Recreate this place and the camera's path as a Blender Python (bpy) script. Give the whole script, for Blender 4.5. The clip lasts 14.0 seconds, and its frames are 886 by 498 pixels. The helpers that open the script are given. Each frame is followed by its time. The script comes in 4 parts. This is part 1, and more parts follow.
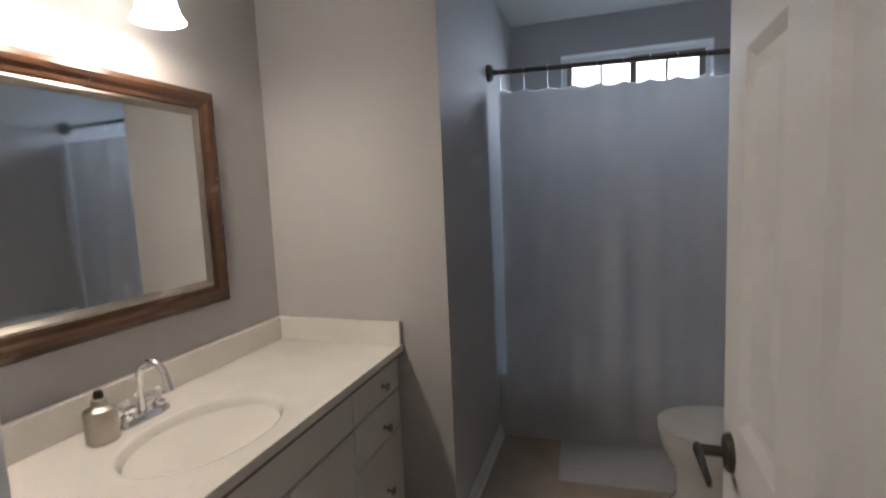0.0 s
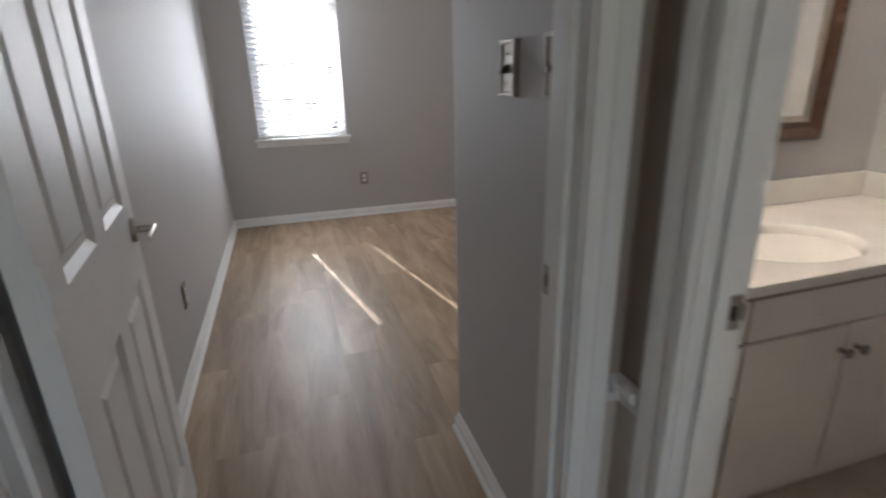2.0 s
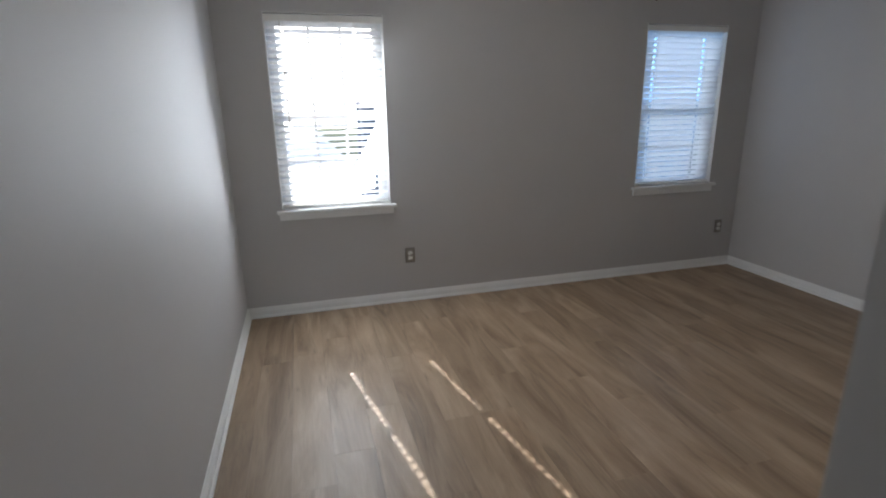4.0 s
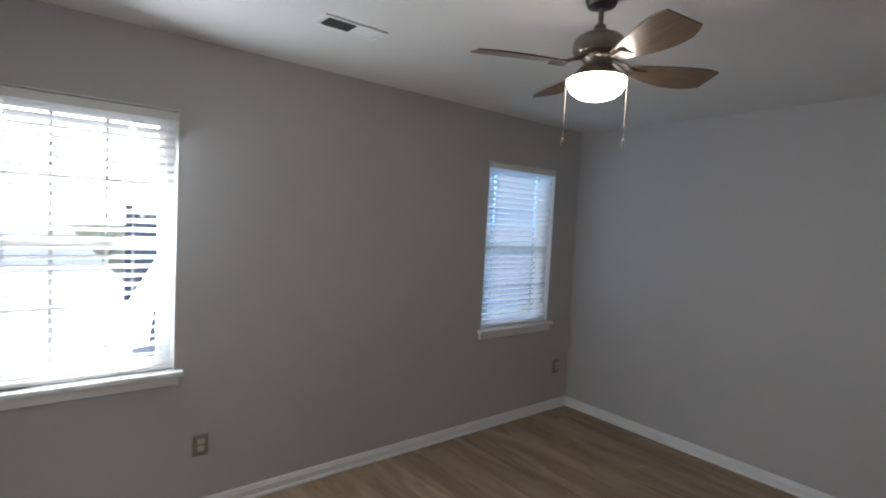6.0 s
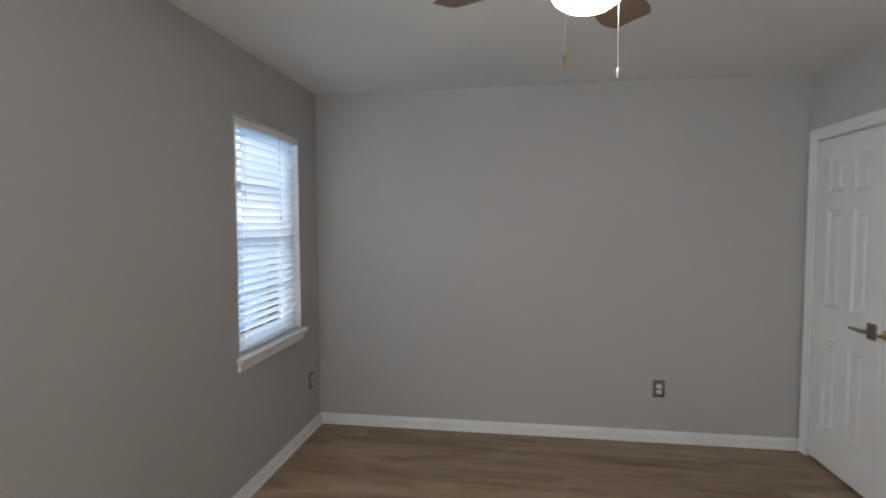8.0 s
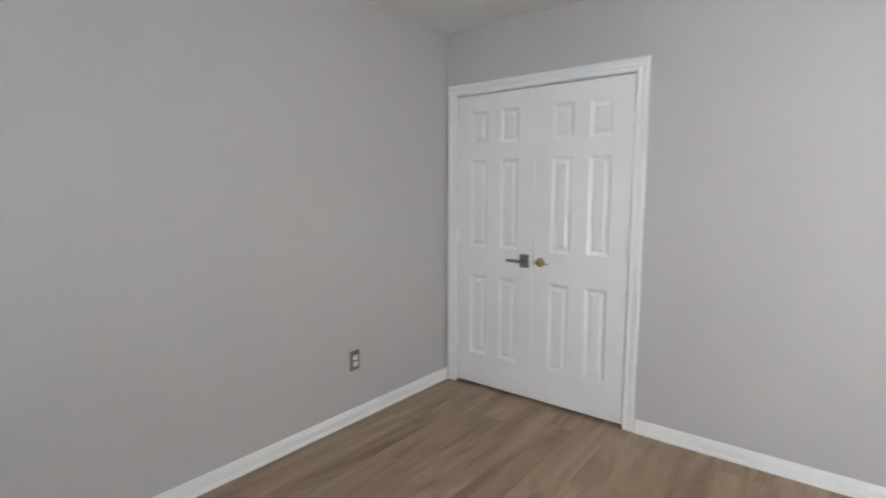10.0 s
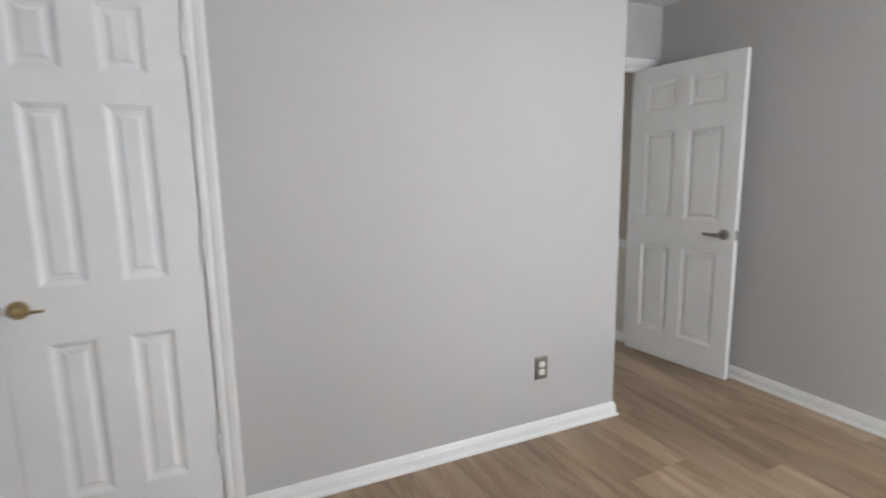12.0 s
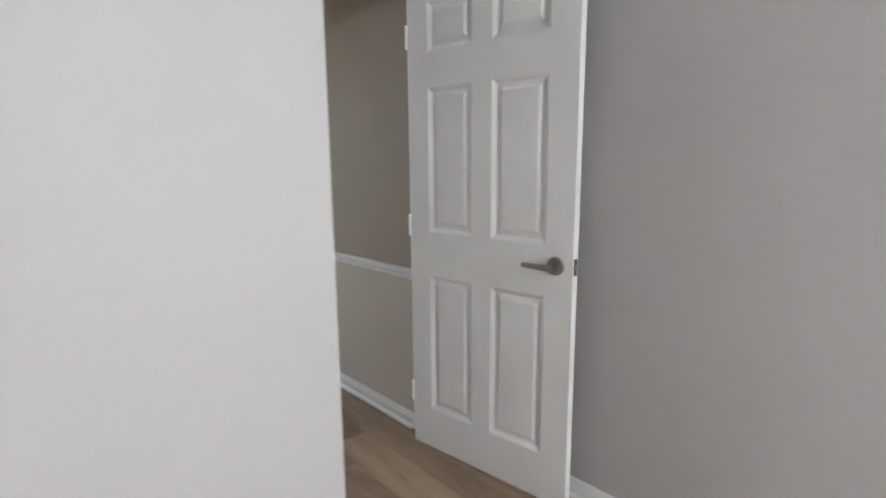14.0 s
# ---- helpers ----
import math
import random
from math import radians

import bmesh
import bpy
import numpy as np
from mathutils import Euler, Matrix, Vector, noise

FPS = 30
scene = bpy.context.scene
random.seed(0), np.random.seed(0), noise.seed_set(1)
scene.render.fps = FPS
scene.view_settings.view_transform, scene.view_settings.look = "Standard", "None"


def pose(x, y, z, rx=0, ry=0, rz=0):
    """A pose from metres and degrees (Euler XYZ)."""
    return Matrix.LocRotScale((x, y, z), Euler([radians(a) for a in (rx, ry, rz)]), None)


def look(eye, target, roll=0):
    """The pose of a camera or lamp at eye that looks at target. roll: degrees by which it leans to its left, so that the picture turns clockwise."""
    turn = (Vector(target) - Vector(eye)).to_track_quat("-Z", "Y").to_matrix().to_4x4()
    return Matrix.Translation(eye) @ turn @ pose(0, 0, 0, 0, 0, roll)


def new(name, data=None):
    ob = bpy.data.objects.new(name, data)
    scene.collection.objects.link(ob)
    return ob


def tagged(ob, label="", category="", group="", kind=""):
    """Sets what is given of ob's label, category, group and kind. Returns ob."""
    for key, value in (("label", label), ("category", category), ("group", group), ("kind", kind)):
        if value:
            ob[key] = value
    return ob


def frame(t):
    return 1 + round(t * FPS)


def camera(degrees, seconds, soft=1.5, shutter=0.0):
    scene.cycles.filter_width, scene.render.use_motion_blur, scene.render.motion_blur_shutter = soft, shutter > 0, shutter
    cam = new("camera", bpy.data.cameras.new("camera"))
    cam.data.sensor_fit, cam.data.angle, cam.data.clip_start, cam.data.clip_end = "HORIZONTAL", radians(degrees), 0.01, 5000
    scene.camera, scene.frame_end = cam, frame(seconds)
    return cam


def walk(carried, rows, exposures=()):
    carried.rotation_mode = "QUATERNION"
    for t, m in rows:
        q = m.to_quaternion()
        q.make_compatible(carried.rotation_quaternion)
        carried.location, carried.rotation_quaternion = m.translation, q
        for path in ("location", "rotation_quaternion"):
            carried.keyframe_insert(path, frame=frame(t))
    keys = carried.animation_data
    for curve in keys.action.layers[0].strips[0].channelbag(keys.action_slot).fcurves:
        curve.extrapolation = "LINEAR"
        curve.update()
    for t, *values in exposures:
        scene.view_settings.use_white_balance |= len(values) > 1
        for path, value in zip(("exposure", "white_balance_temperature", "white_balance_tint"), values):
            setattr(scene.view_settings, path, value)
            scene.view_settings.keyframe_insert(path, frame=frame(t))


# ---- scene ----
cam = camera(82.8, 14.0, soft=1.9, shutter=0.35)
PATH = [
    (0, (-0.075, 0.218, 1.400), (1.815, 0.835, 1.184), -2.5),
    (0.5, (-0.159, 0.078, 1.348), (1.609, 0.923, 0.947), -2.1),
    (1, (-0.261, -0.006, 1.316), (1.179, 1.245, 0.718), -1.8),
    (1.5, (-0.363, 0.020, 1.312), (0.630, 1.631, 0.665), -2.7),
    (2, (-0.451, 0.174, 1.300), (0.100, 1.982, 0.648), -1.5),
    (2.2, (-0.487, 0.275, 1.300), (-0.005, 2.103, 0.648), -0.9),
    (4.3, (-0.502, 1.5, 1.498), (0.023, 3.363, 0.994), -1.0),
    (4.5, (-0.492, 1.596, 1.506), (0.068, 3.456, 1.031), -0.7),
    (5, (-0.476, 1.808, 1.546), (0.353, 3.596, 1.201), 0.4),
    (5.5, (-0.421, 2.032, 1.596), (0.597, 3.737, 1.361), 1.6),
    (6, (-0.409, 2.257, 1.627), (0.837, 3.817, 1.514), 2.9),
    (6.5, (-0.475, 2.524, 1.633), (0.977, 3.896, 1.551), 1.2),
    (7, (-0.447, 2.862, 1.611), (1.25, 3.919, 1.539), 1.8),
    (7.2, (-0.427, 3.002, 1.589), (1.35, 3.918, 1.521), 1.8),
    (9.3, (0.483, 4.355, 1.478), (2.287, 3.524, 1.243), -1.2),
    (9.5, (0.651, 4.426, 1.466), (2.36, 3.414, 1.23), -0.6),
    (10, (1.122, 4.577, 1.389), (2.353, 3.018, 1.158), 0.1),
    (10.5, (1.543, 4.509, 1.364), (2.366, 2.701, 1.135), -0.3),
    (11, (1.827, 4.321, 1.382), (2.042, 2.352, 1.101), -1.1),
    (11.5, (1.98, 4.026, 1.397), (1.645, 2.078, 1.098), -1.6),
    (12, (1.99, 3.722, 1.361), (1.179, 1.92, 1.052), -1.0),
    (12.5, (1.828, 3.38, 1.323), (0.625, 1.818, 0.991), -2.1),
    (13, (1.502, 3.091, 1.309), (0.24, 1.574, 0.982), -2.9),
    (13.5, (1.06, 2.842, 1.307), (-0.287, 1.403, 0.969), -2.3),
    (14, (0.607, 2.632, 1.295), (-0.731, 1.183, 0.961), -0.5),
]
walk(cam, [(t, look(e, g, r)) for t, e, g, r in PATH],
     exposures=[(t, e, k, 13 if t < 2.1 else 10) for t, e, k in (
         (0.0, 1.18, 6550), (0.5, 1.28, 6600), (1.0, 1.66, 6550), (1.5, 1.72, 6450), (2.0, 1.57, 6500), (2.2, 1.56, 6500),
         (4.3, 1.26, 6300), (5.0, 1.25, 6250), (5.5, 1.29, 6250), (6.0, 1.26, 6350), (6.5, 1.32, 6500), (7.0, 1.68, 6700), (7.2, 1.72, 6700),
         (9.3, 1.95, 6550), (9.5, 2.05, 6500), (10.0, 2.46, 6450), (10.5, 2.50, 6450), (11.0, 2.47, 6400), (12.5, 2.48, 6450), (13.5, 2.52, 6450), (14.0, 2.60, 6450))])

# ---------------- light ----------------
SUN_AZ = (-0.2, 0.98)          # horizontal way towards the sun
SUN_EL = 38.5
world = bpy.data.worlds.new("sky")
scene.world = world
world.use_nodes = True
wn = world.node_tree.nodes
sky = wn.new("ShaderNodeTexSky")
sky.sky_type = "NISHITA"
sky.sun_disc = False
sky.dust_density, sky.ozone_density = 0.2, 3.5
sky.sun_elevation = radians(SUN_EL)
sky.sun_rotation = math.atan2(SUN_AZ[0], SUN_AZ[1])
wn["Background"].inputs[1].default_value = 0.15
world.node_tree.links.new(sky.outputs[0], wn["Background"].inputs[0])

sun = new("sun", bpy.data.lights.new("sun", "SUN"))
sun.data.energy = 5.0
sun.data.angle = radians(0.5)
sun.data.color = (1.0, 0.97, 0.93)
sun.matrix_basis = look((SUN_AZ[0] * 20, SUN_AZ[1] * 20, 20 * math.tan(radians(SUN_EL))), (0, 0, 0))


def area_lamp(name, place, target, w, h, watts, color):
    """Area lamp standing in for sky light at a window, and for fill at the hall's end."""
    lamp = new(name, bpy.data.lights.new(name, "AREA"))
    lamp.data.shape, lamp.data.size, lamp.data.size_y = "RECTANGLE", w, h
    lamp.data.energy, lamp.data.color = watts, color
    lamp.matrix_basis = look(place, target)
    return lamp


def bulb(name, place, watts, color, radius):
    lamp = new(name, bpy.data.lights.new(name, "POINT"))
    lamp.data.energy, lamp.data.color, lamp.data.shadow_soft_size = watts, color, radius
    lamp.location = place
    return lamp


FAN = (1.19, 3.40)
CEILING = 2.47
area_lamp("window_light_west", (-0.27, 5.02, 1.45), (0.55, 3.0, 1.0), 0.74, 1.15, 11.5, (0.88, 0.94, 1.0))
area_lamp("window_light_east", (2.64, 5.26, 1.45), (2.64, 3.0, 1.0), 0.78, 1.3, 1.3, (0.20, 0.52, 1.0))
area_lamp("bath_window_light", (3.30, 0.02, 2.12), (2.6, 0.02, 1.4), 0.8, 0.3, 2.9, (0.62, 0.78, 1.0))
# Fill lamp added at the unseen far end of the hall.
area_lamp("hall_fill", (-0.38, -2.24, 1.05), (-0.38, 0, 1.0), 0.8, 2.0, 1.7, (1.0, 0.90, 0.79))
for i in range(3):
    bulb("vanity_bulb", (0.58 + 0.26 * i, 1.42, 1.94), 1.5, (1.0, 0.87, 0.73), 0.03)


# ---------------- materials ----------------
def material(name, color, rough=0.5, metal=0.0, vary=0.06, scale=3.0, grain=0.0, grain_scale=250.0, coat=0.0, trans=0.0):
    """A plain surface: cloudy variation at one scale, fine bump and gloss change at another."""
    m = bpy.data.materials.new(name)
    m.use_nodes = True
    nt = m.node_tree
    n, link = nt.nodes, nt.links.new
    b = n["Principled BSDF"]
    b.inputs["Roughness"].default_value = rough
    b.inputs["Metallic"].default_value = metal
    b.inputs["Coat Weight"].default_value = coat
    b.inputs["Transmission Weight"].default_value = trans
    co = n.new("ShaderNodeTexCoord")
    big = n.new("ShaderNodeTexNoise")
    big.inputs["Scale"].default_value, big.inputs["Detail"].default_value = scale, 4
    link(co.outputs["Object"], big.inputs["Vector"])
    ramp = n.new("ShaderNodeMapRange")
    ramp.inputs["From Min"].default_value, ramp.inputs["From Max"].default_value = 0.3, 0.7
    ramp.inputs["To Min"].default_value, ramp.inputs["To Max"].default_value = 1 - vary, 1 + vary
    link(big.outputs["Fac"], ramp.inputs["Value"])
    mul = n.new("ShaderNodeVectorMath")
    mul.operation = "SCALE"
    mul.inputs[0].default_value = color
    link(ramp.outputs[0], mul.inputs["Scale"])
    link(mul.outputs[0], b.inputs["Base Color"])
    fine = n.new("ShaderNodeTexNoise")
    fine.inputs["Scale"].default_value, fine.inputs["Detail"].default_value = grain_scale, 3
    link(co.outputs["Object"], fine.inputs["Vector"])
    rr = n.new("ShaderNodeMapRange")
    rr.inputs["To Min"].default_value, rr.inputs["To Max"].default_value = max(rough - 0.08, 0.0), min(rough + 0.08, 1)
    link(big.outputs["Fac"], rr.inputs["Value"])
    link(rr.outputs[0], b.inputs["Roughness"])
    if grain:
        bump = n.new("ShaderNodeBump")
        bump.inputs["Strength"].default_value, bump.inputs["Distance"].default_value = grain, 0.002
        link(fine.outputs["Fac"], bump.inputs["Height"])
        link(bump.outputs[0], b.inputs["Normal"])
    return m


def plank_wood():
    """Greige oak vinyl plank: each plank has its own tone, long figure, fine grain and dark streaks."""
    m = bpy.data.materials.new("oak_plank")
    m.use_nodes = True
    nt = m.node_tree
    n, link = nt.nodes, nt.links.new
    b = n["Principled BSDF"]
    co, info = n.new("ShaderNodeTexCoord"), n.new("ShaderNodeObjectInfo")
    shift = n.new("ShaderNodeVectorMath")
    shift.operation = "MULTIPLY_ADD"
    comb = n.new("ShaderNodeCombineXYZ")
    for k in "XYZ":
        link(info.outputs["Random"], comb.inputs[k])
    shift.inputs[1].default_value = (37.0, 53.0, 11.0)
    link(comb.outputs[0], shift.inputs[0])
    link(co.outputs["Object"], shift.inputs[2])

    def stretched(sx, sy, detail, rough):
        mp = n.new("ShaderNodeMapping")
        mp.inputs["Scale"].default_value = (sx, sy, 1)
        link(shift.outputs[0], mp.inputs["Vector"])
        t = n.new("ShaderNodeTexNoise")
        t.inputs["Scale"].default_value, t.inputs["Detail"].default_value = 1.0, detail
        t.inputs["Roughness"].default_value = rough
        t.inputs["Distortion"].default_value = 1.0
        link(mp.outputs[0], t.inputs["Vector"])
        return t

    figure, grain, streak = stretched(6, 0.9, 5, 0.6), stretched(110, 5, 4, 0.6), stretched(11, 1.6, 4, 0.55)
    ramp = n.new("ShaderNodeValToRGB")
    e = ramp.color_ramp.elements
    e[0].position, e[0].color = 0.30, (0.195, 0.127, 0.077, 1)
    e[1].position, e[1].color = 0.70, (0.430, 0.316, 0.214, 1)
    mid = e.new(0.5)
    mid.color = (0.322, 0.226, 0.146, 1)
    link(figure.outputs["Fac"], ramp.inputs["Fac"])
    tone = n.new("ShaderNodeMapRange")
    tone.inputs["To Min"].default_value, tone.inputs["To Max"].default_value = 0.90, 1.12
    link(info.outputs["Random"], tone.inputs["Value"])
    g = n.new("ShaderNodeMapRange")
    g.inputs["From Min"].default_value, g.inputs["From Max"].default_value = 0.3, 0.7
    g.inputs["To Min"].default_value, g.inputs["To Max"].default_value = 0.90, 1.07
    link(grain.outputs["Fac"], g.inputs["Value"])
    s = n.new("ShaderNodeMapRange")
    s.inputs["From Min"].default_value, s.inputs["From Max"].default_value = 0.58, 0.74
    s.inputs["To Min"].default_value, s.inputs["To Max"].default_value = 1.0, 0.64
    link(streak.outputs["Fac"], s.inputs["Value"])
    f1, f2 = n.new("ShaderNodeMath"), n.new("ShaderNodeMath")
    f1.operation = f2.operation = "MULTIPLY"
    link(tone.outputs[0], f1.inputs[0])
    link(g.outputs[0], f1.inputs[1])
    link(f1.outputs[0], f2.inputs[0])
    link(s.outputs[0], f2.inputs[1])
    mul = n.new("ShaderNodeVectorMath")
    mul.operation = "SCALE"
    link(ramp.outputs[0], mul.inputs[0])
    link(f2.outputs[0], mul.inputs["Scale"])
    link(mul.outputs[0], b.inputs["Base Color"])
    rr = n.new("ShaderNodeMapRange")
    rr.inputs["To Min"].default_value, rr.inputs["To Max"].default_value = 0.34, 0.52
    link(grain.outputs["Fac"], rr.inputs["Value"])
    link(rr.outputs[0], b.inputs["Roughness"])
    bump = n.new("ShaderNodeBump")
    bump.inputs["Strength"].default_value, bump.inputs["Distance"].default_value = 0.25, 0.0015
    link(grain.outputs["Fac"], bump.inputs["Height"])
    link(bump.outputs[0], b.inputs["Normal"])
    return m


def wood(name, dark, light, along, rough=0.35):
    """Stained or printed wood whose grain runs along one axis of the object."""
    m = material(name, light, rough)
    nt = m.node_tree
    n, link = nt.nodes, nt.links.new
    co, mp, t, ramp = (n.new("ShaderNodeTexCoord"), n.new("ShaderNodeMapping"), n.new("ShaderNodeTexNoise"),
                       n.new("ShaderNodeValToRGB"))
    mp.inputs["Scale"].default_value = [4 if k == along else 60 for k in range(3)]
    t.inputs["Scale"].default_value, t.inputs["Detail"].default_value = 1.0, 5
    link(co.outputs["Object"], mp.inputs["Vector"])
    link(mp.outputs[0], t.inputs["Vector"])
    link(t.outputs["Fac"], ramp.inputs["Fac"])
    ramp.color_ramp.elements[0].position, ramp.color_ramp.elements[1].position = 0.3, 0.7
    ramp.color_ramp.elements[0].color, ramp.color_ramp.elements[1].color = (*dark, 1), (*light, 1)
    link(ramp.outputs[0], n["Principled BSDF"].inputs["Base Color"])
    return m


def glow(name, color, strength):
    m = material(name, (0.9, 0.88, 0.84), 0.3)
    b = m.node_tree.nodes["Principled BSDF"]
    b.inputs["Emission Color"].default_value = (*color, 1)
    b.inputs["Emission Strength"].default_value = strength
    return m


def thin(name, color, share, rough=0.5):
    """A cloth or plastic sheet that lets some light through."""
    m = material(name, color, rough, vary=0.04, scale=6, grain=0.25, grain_scale=500)
    nt = m.node_tree
    b, tr, mix = nt.nodes["Principled BSDF"], nt.nodes.new("ShaderNodeBsdfTranslucent"), nt.nodes.new("ShaderNodeMixShader")
    tr.inputs["Color"].default_value = (*color, 1)
    mix.inputs[0].default_value = share
    nt.links.new(b.outputs[0], mix.inputs[1])
    nt.links.new(tr.outputs[0], mix.inputs[2])
    nt.links.new(mix.outputs[0], nt.nodes["Material Output"].inputs["Surface"])
    return m


def pane_glass():
    m = bpy.data.materials.new("window_glass")
    m.use_nodes = True
    b = m.node_tree.nodes["Principled BSDF"]
    b.inputs["Transmission Weight"].default_value, b.inputs["Roughness"].default_value = 1.0, 0.0
    b.inputs["IOR"].default_value = 1.02
    return m


WALL = material("greige_wall_paint", (0.497, 0.485, 0.482), 0.62, vary=0.03, scale=1.1, grain=0.11, grain_scale=160)
HALL_UP = material("taupe_hall_paint", (0.365, 0.305, 0.252), 0.62, vary=0.03, scale=1.1, grain=0.11, grain_scale=160)
HALL_LOW = material("pale_hall_paint", (0.59, 0.535, 0.475), 0.55, vary=0.03, scale=1.1, grain=0.11, grain_scale=160)
CEIL = material("ceiling_paint", (0.74, 0.73, 0.71), 0.85, vary=0.02, scale=1.5, grain=0.3, grain_scale=120)
TRIM = material("white_trim_paint", (0.80, 0.80, 0.79), 0.34, vary=0.03, scale=5, grain=0.06, grain_scale=90)
DOOR = material("white_door_paint", (0.78, 0.78, 0.775), 0.48, vary=0.025, scale=4, grain=0.10, grain_scale=70)
CAB = material("cream_cabinet_paint", (0.74, 0.71, 0.66), 0.42, vary=0.03, scale=5, grain=0.08, grain_scale=80)
EDGE = material("brown_edge_and_gap_shade", (0.20, 0.15, 0.11), 0.5, vary=0.2, scale=30)
MARBLE = material("cream_cultured_marble", (0.82, 0.79, 0.74), 0.16, vary=0.025, scale=9, coat=0.5)
PORC = material("white_porcelain", (0.82, 0.82, 0.81), 0.12, vary=0.015, scale=4, coat=0.5)
VINYL = material("beige_sheet_vinyl", (0.57, 0.475, 0.375), 0.42, vary=0.12, scale=7, grain=0.15, grain_scale=120)
NICKEL = material("brushed_nickel", (0.40, 0.37, 0.33), 0.33, 1.0, vary=0.06, scale=40, grain=0.1, grain_scale=400)
BRONZE = material("dark_bronze", (0.13, 0.115, 0.10), 0.36, 0.9, vary=0.15, scale=60)
BRASS = material("polished_brass", (0.48, 0.37, 0.19), 0.34, 1.0, vary=0.08, scale=50)
CHROME = material("chrome", (0.80, 0.80, 0.82), 0.06, 1.0, vary=0.02)
PLATE = material("nickel_wall_plate", (0.30, 0.275, 0.25), 0.38, 0.9, vary=0.05, scale=60, grain=0.1, grain_scale=500)
WHITE_PL = material("white_plastic", (0.80, 0.79, 0.76), 0.35, vary=0.02)
BLACK = material("black_plastic_and_hole_shade", (0.012, 0.012, 0.012), 0.45, vary=0.2)
GAP_BLACK = material("black_gap_filler", (0.014, 0.013, 0.014), 0.95, vary=0.25, scale=40, grain=0.8, grain_scale=350)
DARK = material("dark_hole_shade", (0.02, 0.018, 0.016), 0.8, vary=0.2)
ACRYL = material("clear_acrylic", (0.93, 0.93, 0.93), 0.08, vary=0.01, trans=0.40)
MIRROR = material("mirror_silver", (0.86, 0.88, 0.87), 0.0, 1.0, vary=0.0)
FRAME = wood("walnut_mirror_frame", (0.055, 0.026, 0.015), (0.080, 0.042, 0.026), 0, 0.25)
FAN_METAL = material("aged_pewter", (0.23, 0.20, 0.17), 0.30, 1.0, vary=0.10, scale=25, grain=0.08, grain_scale=400)
BLADE = wood("maple_fan_blade", (0.10, 0.064, 0.038), (0.17, 0.115, 0.07), 0, 0.3)
RUG = material("white_bath_rug", (0.72, 0.71, 0.72), 0.95, vary=0.05, scale=60, grain=1.0, grain_scale=300)
CURTAIN = thin("white_shower_curtain", (0.76, 0.76, 0.77), 0.35, 0.6)
LINER = thin("clear_liner", (0.85, 0.87, 0.9), 0.5, 0.2)
SLAT = thin("white_blind_slat", (0.84, 0.85, 0.86), 0.60, 0.35)
CORD = material("white_cord", (0.75, 0.75, 0.74), 0.8)
LAMP = glow("lit_frosted_glass", (1.0, 0.92, 0.82), 4.5)
FAN_LAMP = glow("lit_fan_bowl", (1.0, 0.90, 0.78), 13.0)
GLASS = pane_glass()
PLANK = plank_wood()
SIDING = material("blue_grey_fence_stain", (0.11, 0.14, 0.18), 0.6, vary=0.08, scale=2, grain=0.2, grain_scale=60)
LAWN = material("dry_lawn", (0.09, 0.11, 0.045), 0.95, vary=0.35, scale=1.5, grain=1.0, grain_scale=20)
BARK = material("grey_bark", (0.10, 0.08, 0.065), 0.9, vary=0.3, scale=12, grain=1.0, grain_scale=40)
LEAF = material("green_leaf", (0.06, 0.10, 0.035), 0.6, vary=0.3, scale=3)
CONCRETE = material("pale_concrete", (0.62, 0.61, 0.58), 0.85, vary=0.1, scale=1.5, grain=0.4, grain_scale=60)


# ---------------- building blocks ----------------
def mesh_of(name, bm, mat):
    bmesh.ops.recalc_face_normals(bm, faces=bm.faces[:])
    me = bpy.data.meshes.new(name)
    bm.to_mesh(me)
    bm.free()
    me.materials.append(mat)
    return me


def part(name, bm, mat, parent=None, label="", smooth=False, m=None):
    me = mesh_of(name, bm, mat)
    if smooth:
        for p in me.polygons:
            p.use_smooth = True
        me.set_sharp_from_angle(angle=radians(40))
    ob = new(name, me)
    if parent is not None:
        ob.parent = parent
    if m is not None:
        ob.matrix_basis = m
    if label:
        tagged(ob, label)
    return ob


def thing(name, m=None, label="", category="", group="", kind=""):
    ob = new(name)
    ob.empty_display_size = 0.05
    if m is not None:
        ob.matrix_basis = m
    return tagged(ob, label, category, group, kind)


def add_box(bm, x0, x1, y0, y1, z0, z1, bevel=0.0, seg=1):
    g = bmesh.ops.create_cube(bm, size=1.0)
    for v in g["verts"]:
        v.co = Vector(((x0 + x1) / 2 + v.co.x * (x1 - x0), (y0 + y1) / 2 + v.co.y * (y1 - y0), (z0 + z1) / 2 + v.co.z * (z1 - z0)))
    if bevel:
        edges = list({e for v in g["verts"] for e in v.link_edges})
        bmesh.ops.bevel(bm, geom=edges, offset=bevel, segments=seg, affect="EDGES", profile=0.5)
    return bm


def box(x0, x1, y0, y1, z0, z1, bevel=0.0, seg=1):
    return add_box(bmesh.new(), x0, x1, y0, y1, z0, z1, bevel, seg)


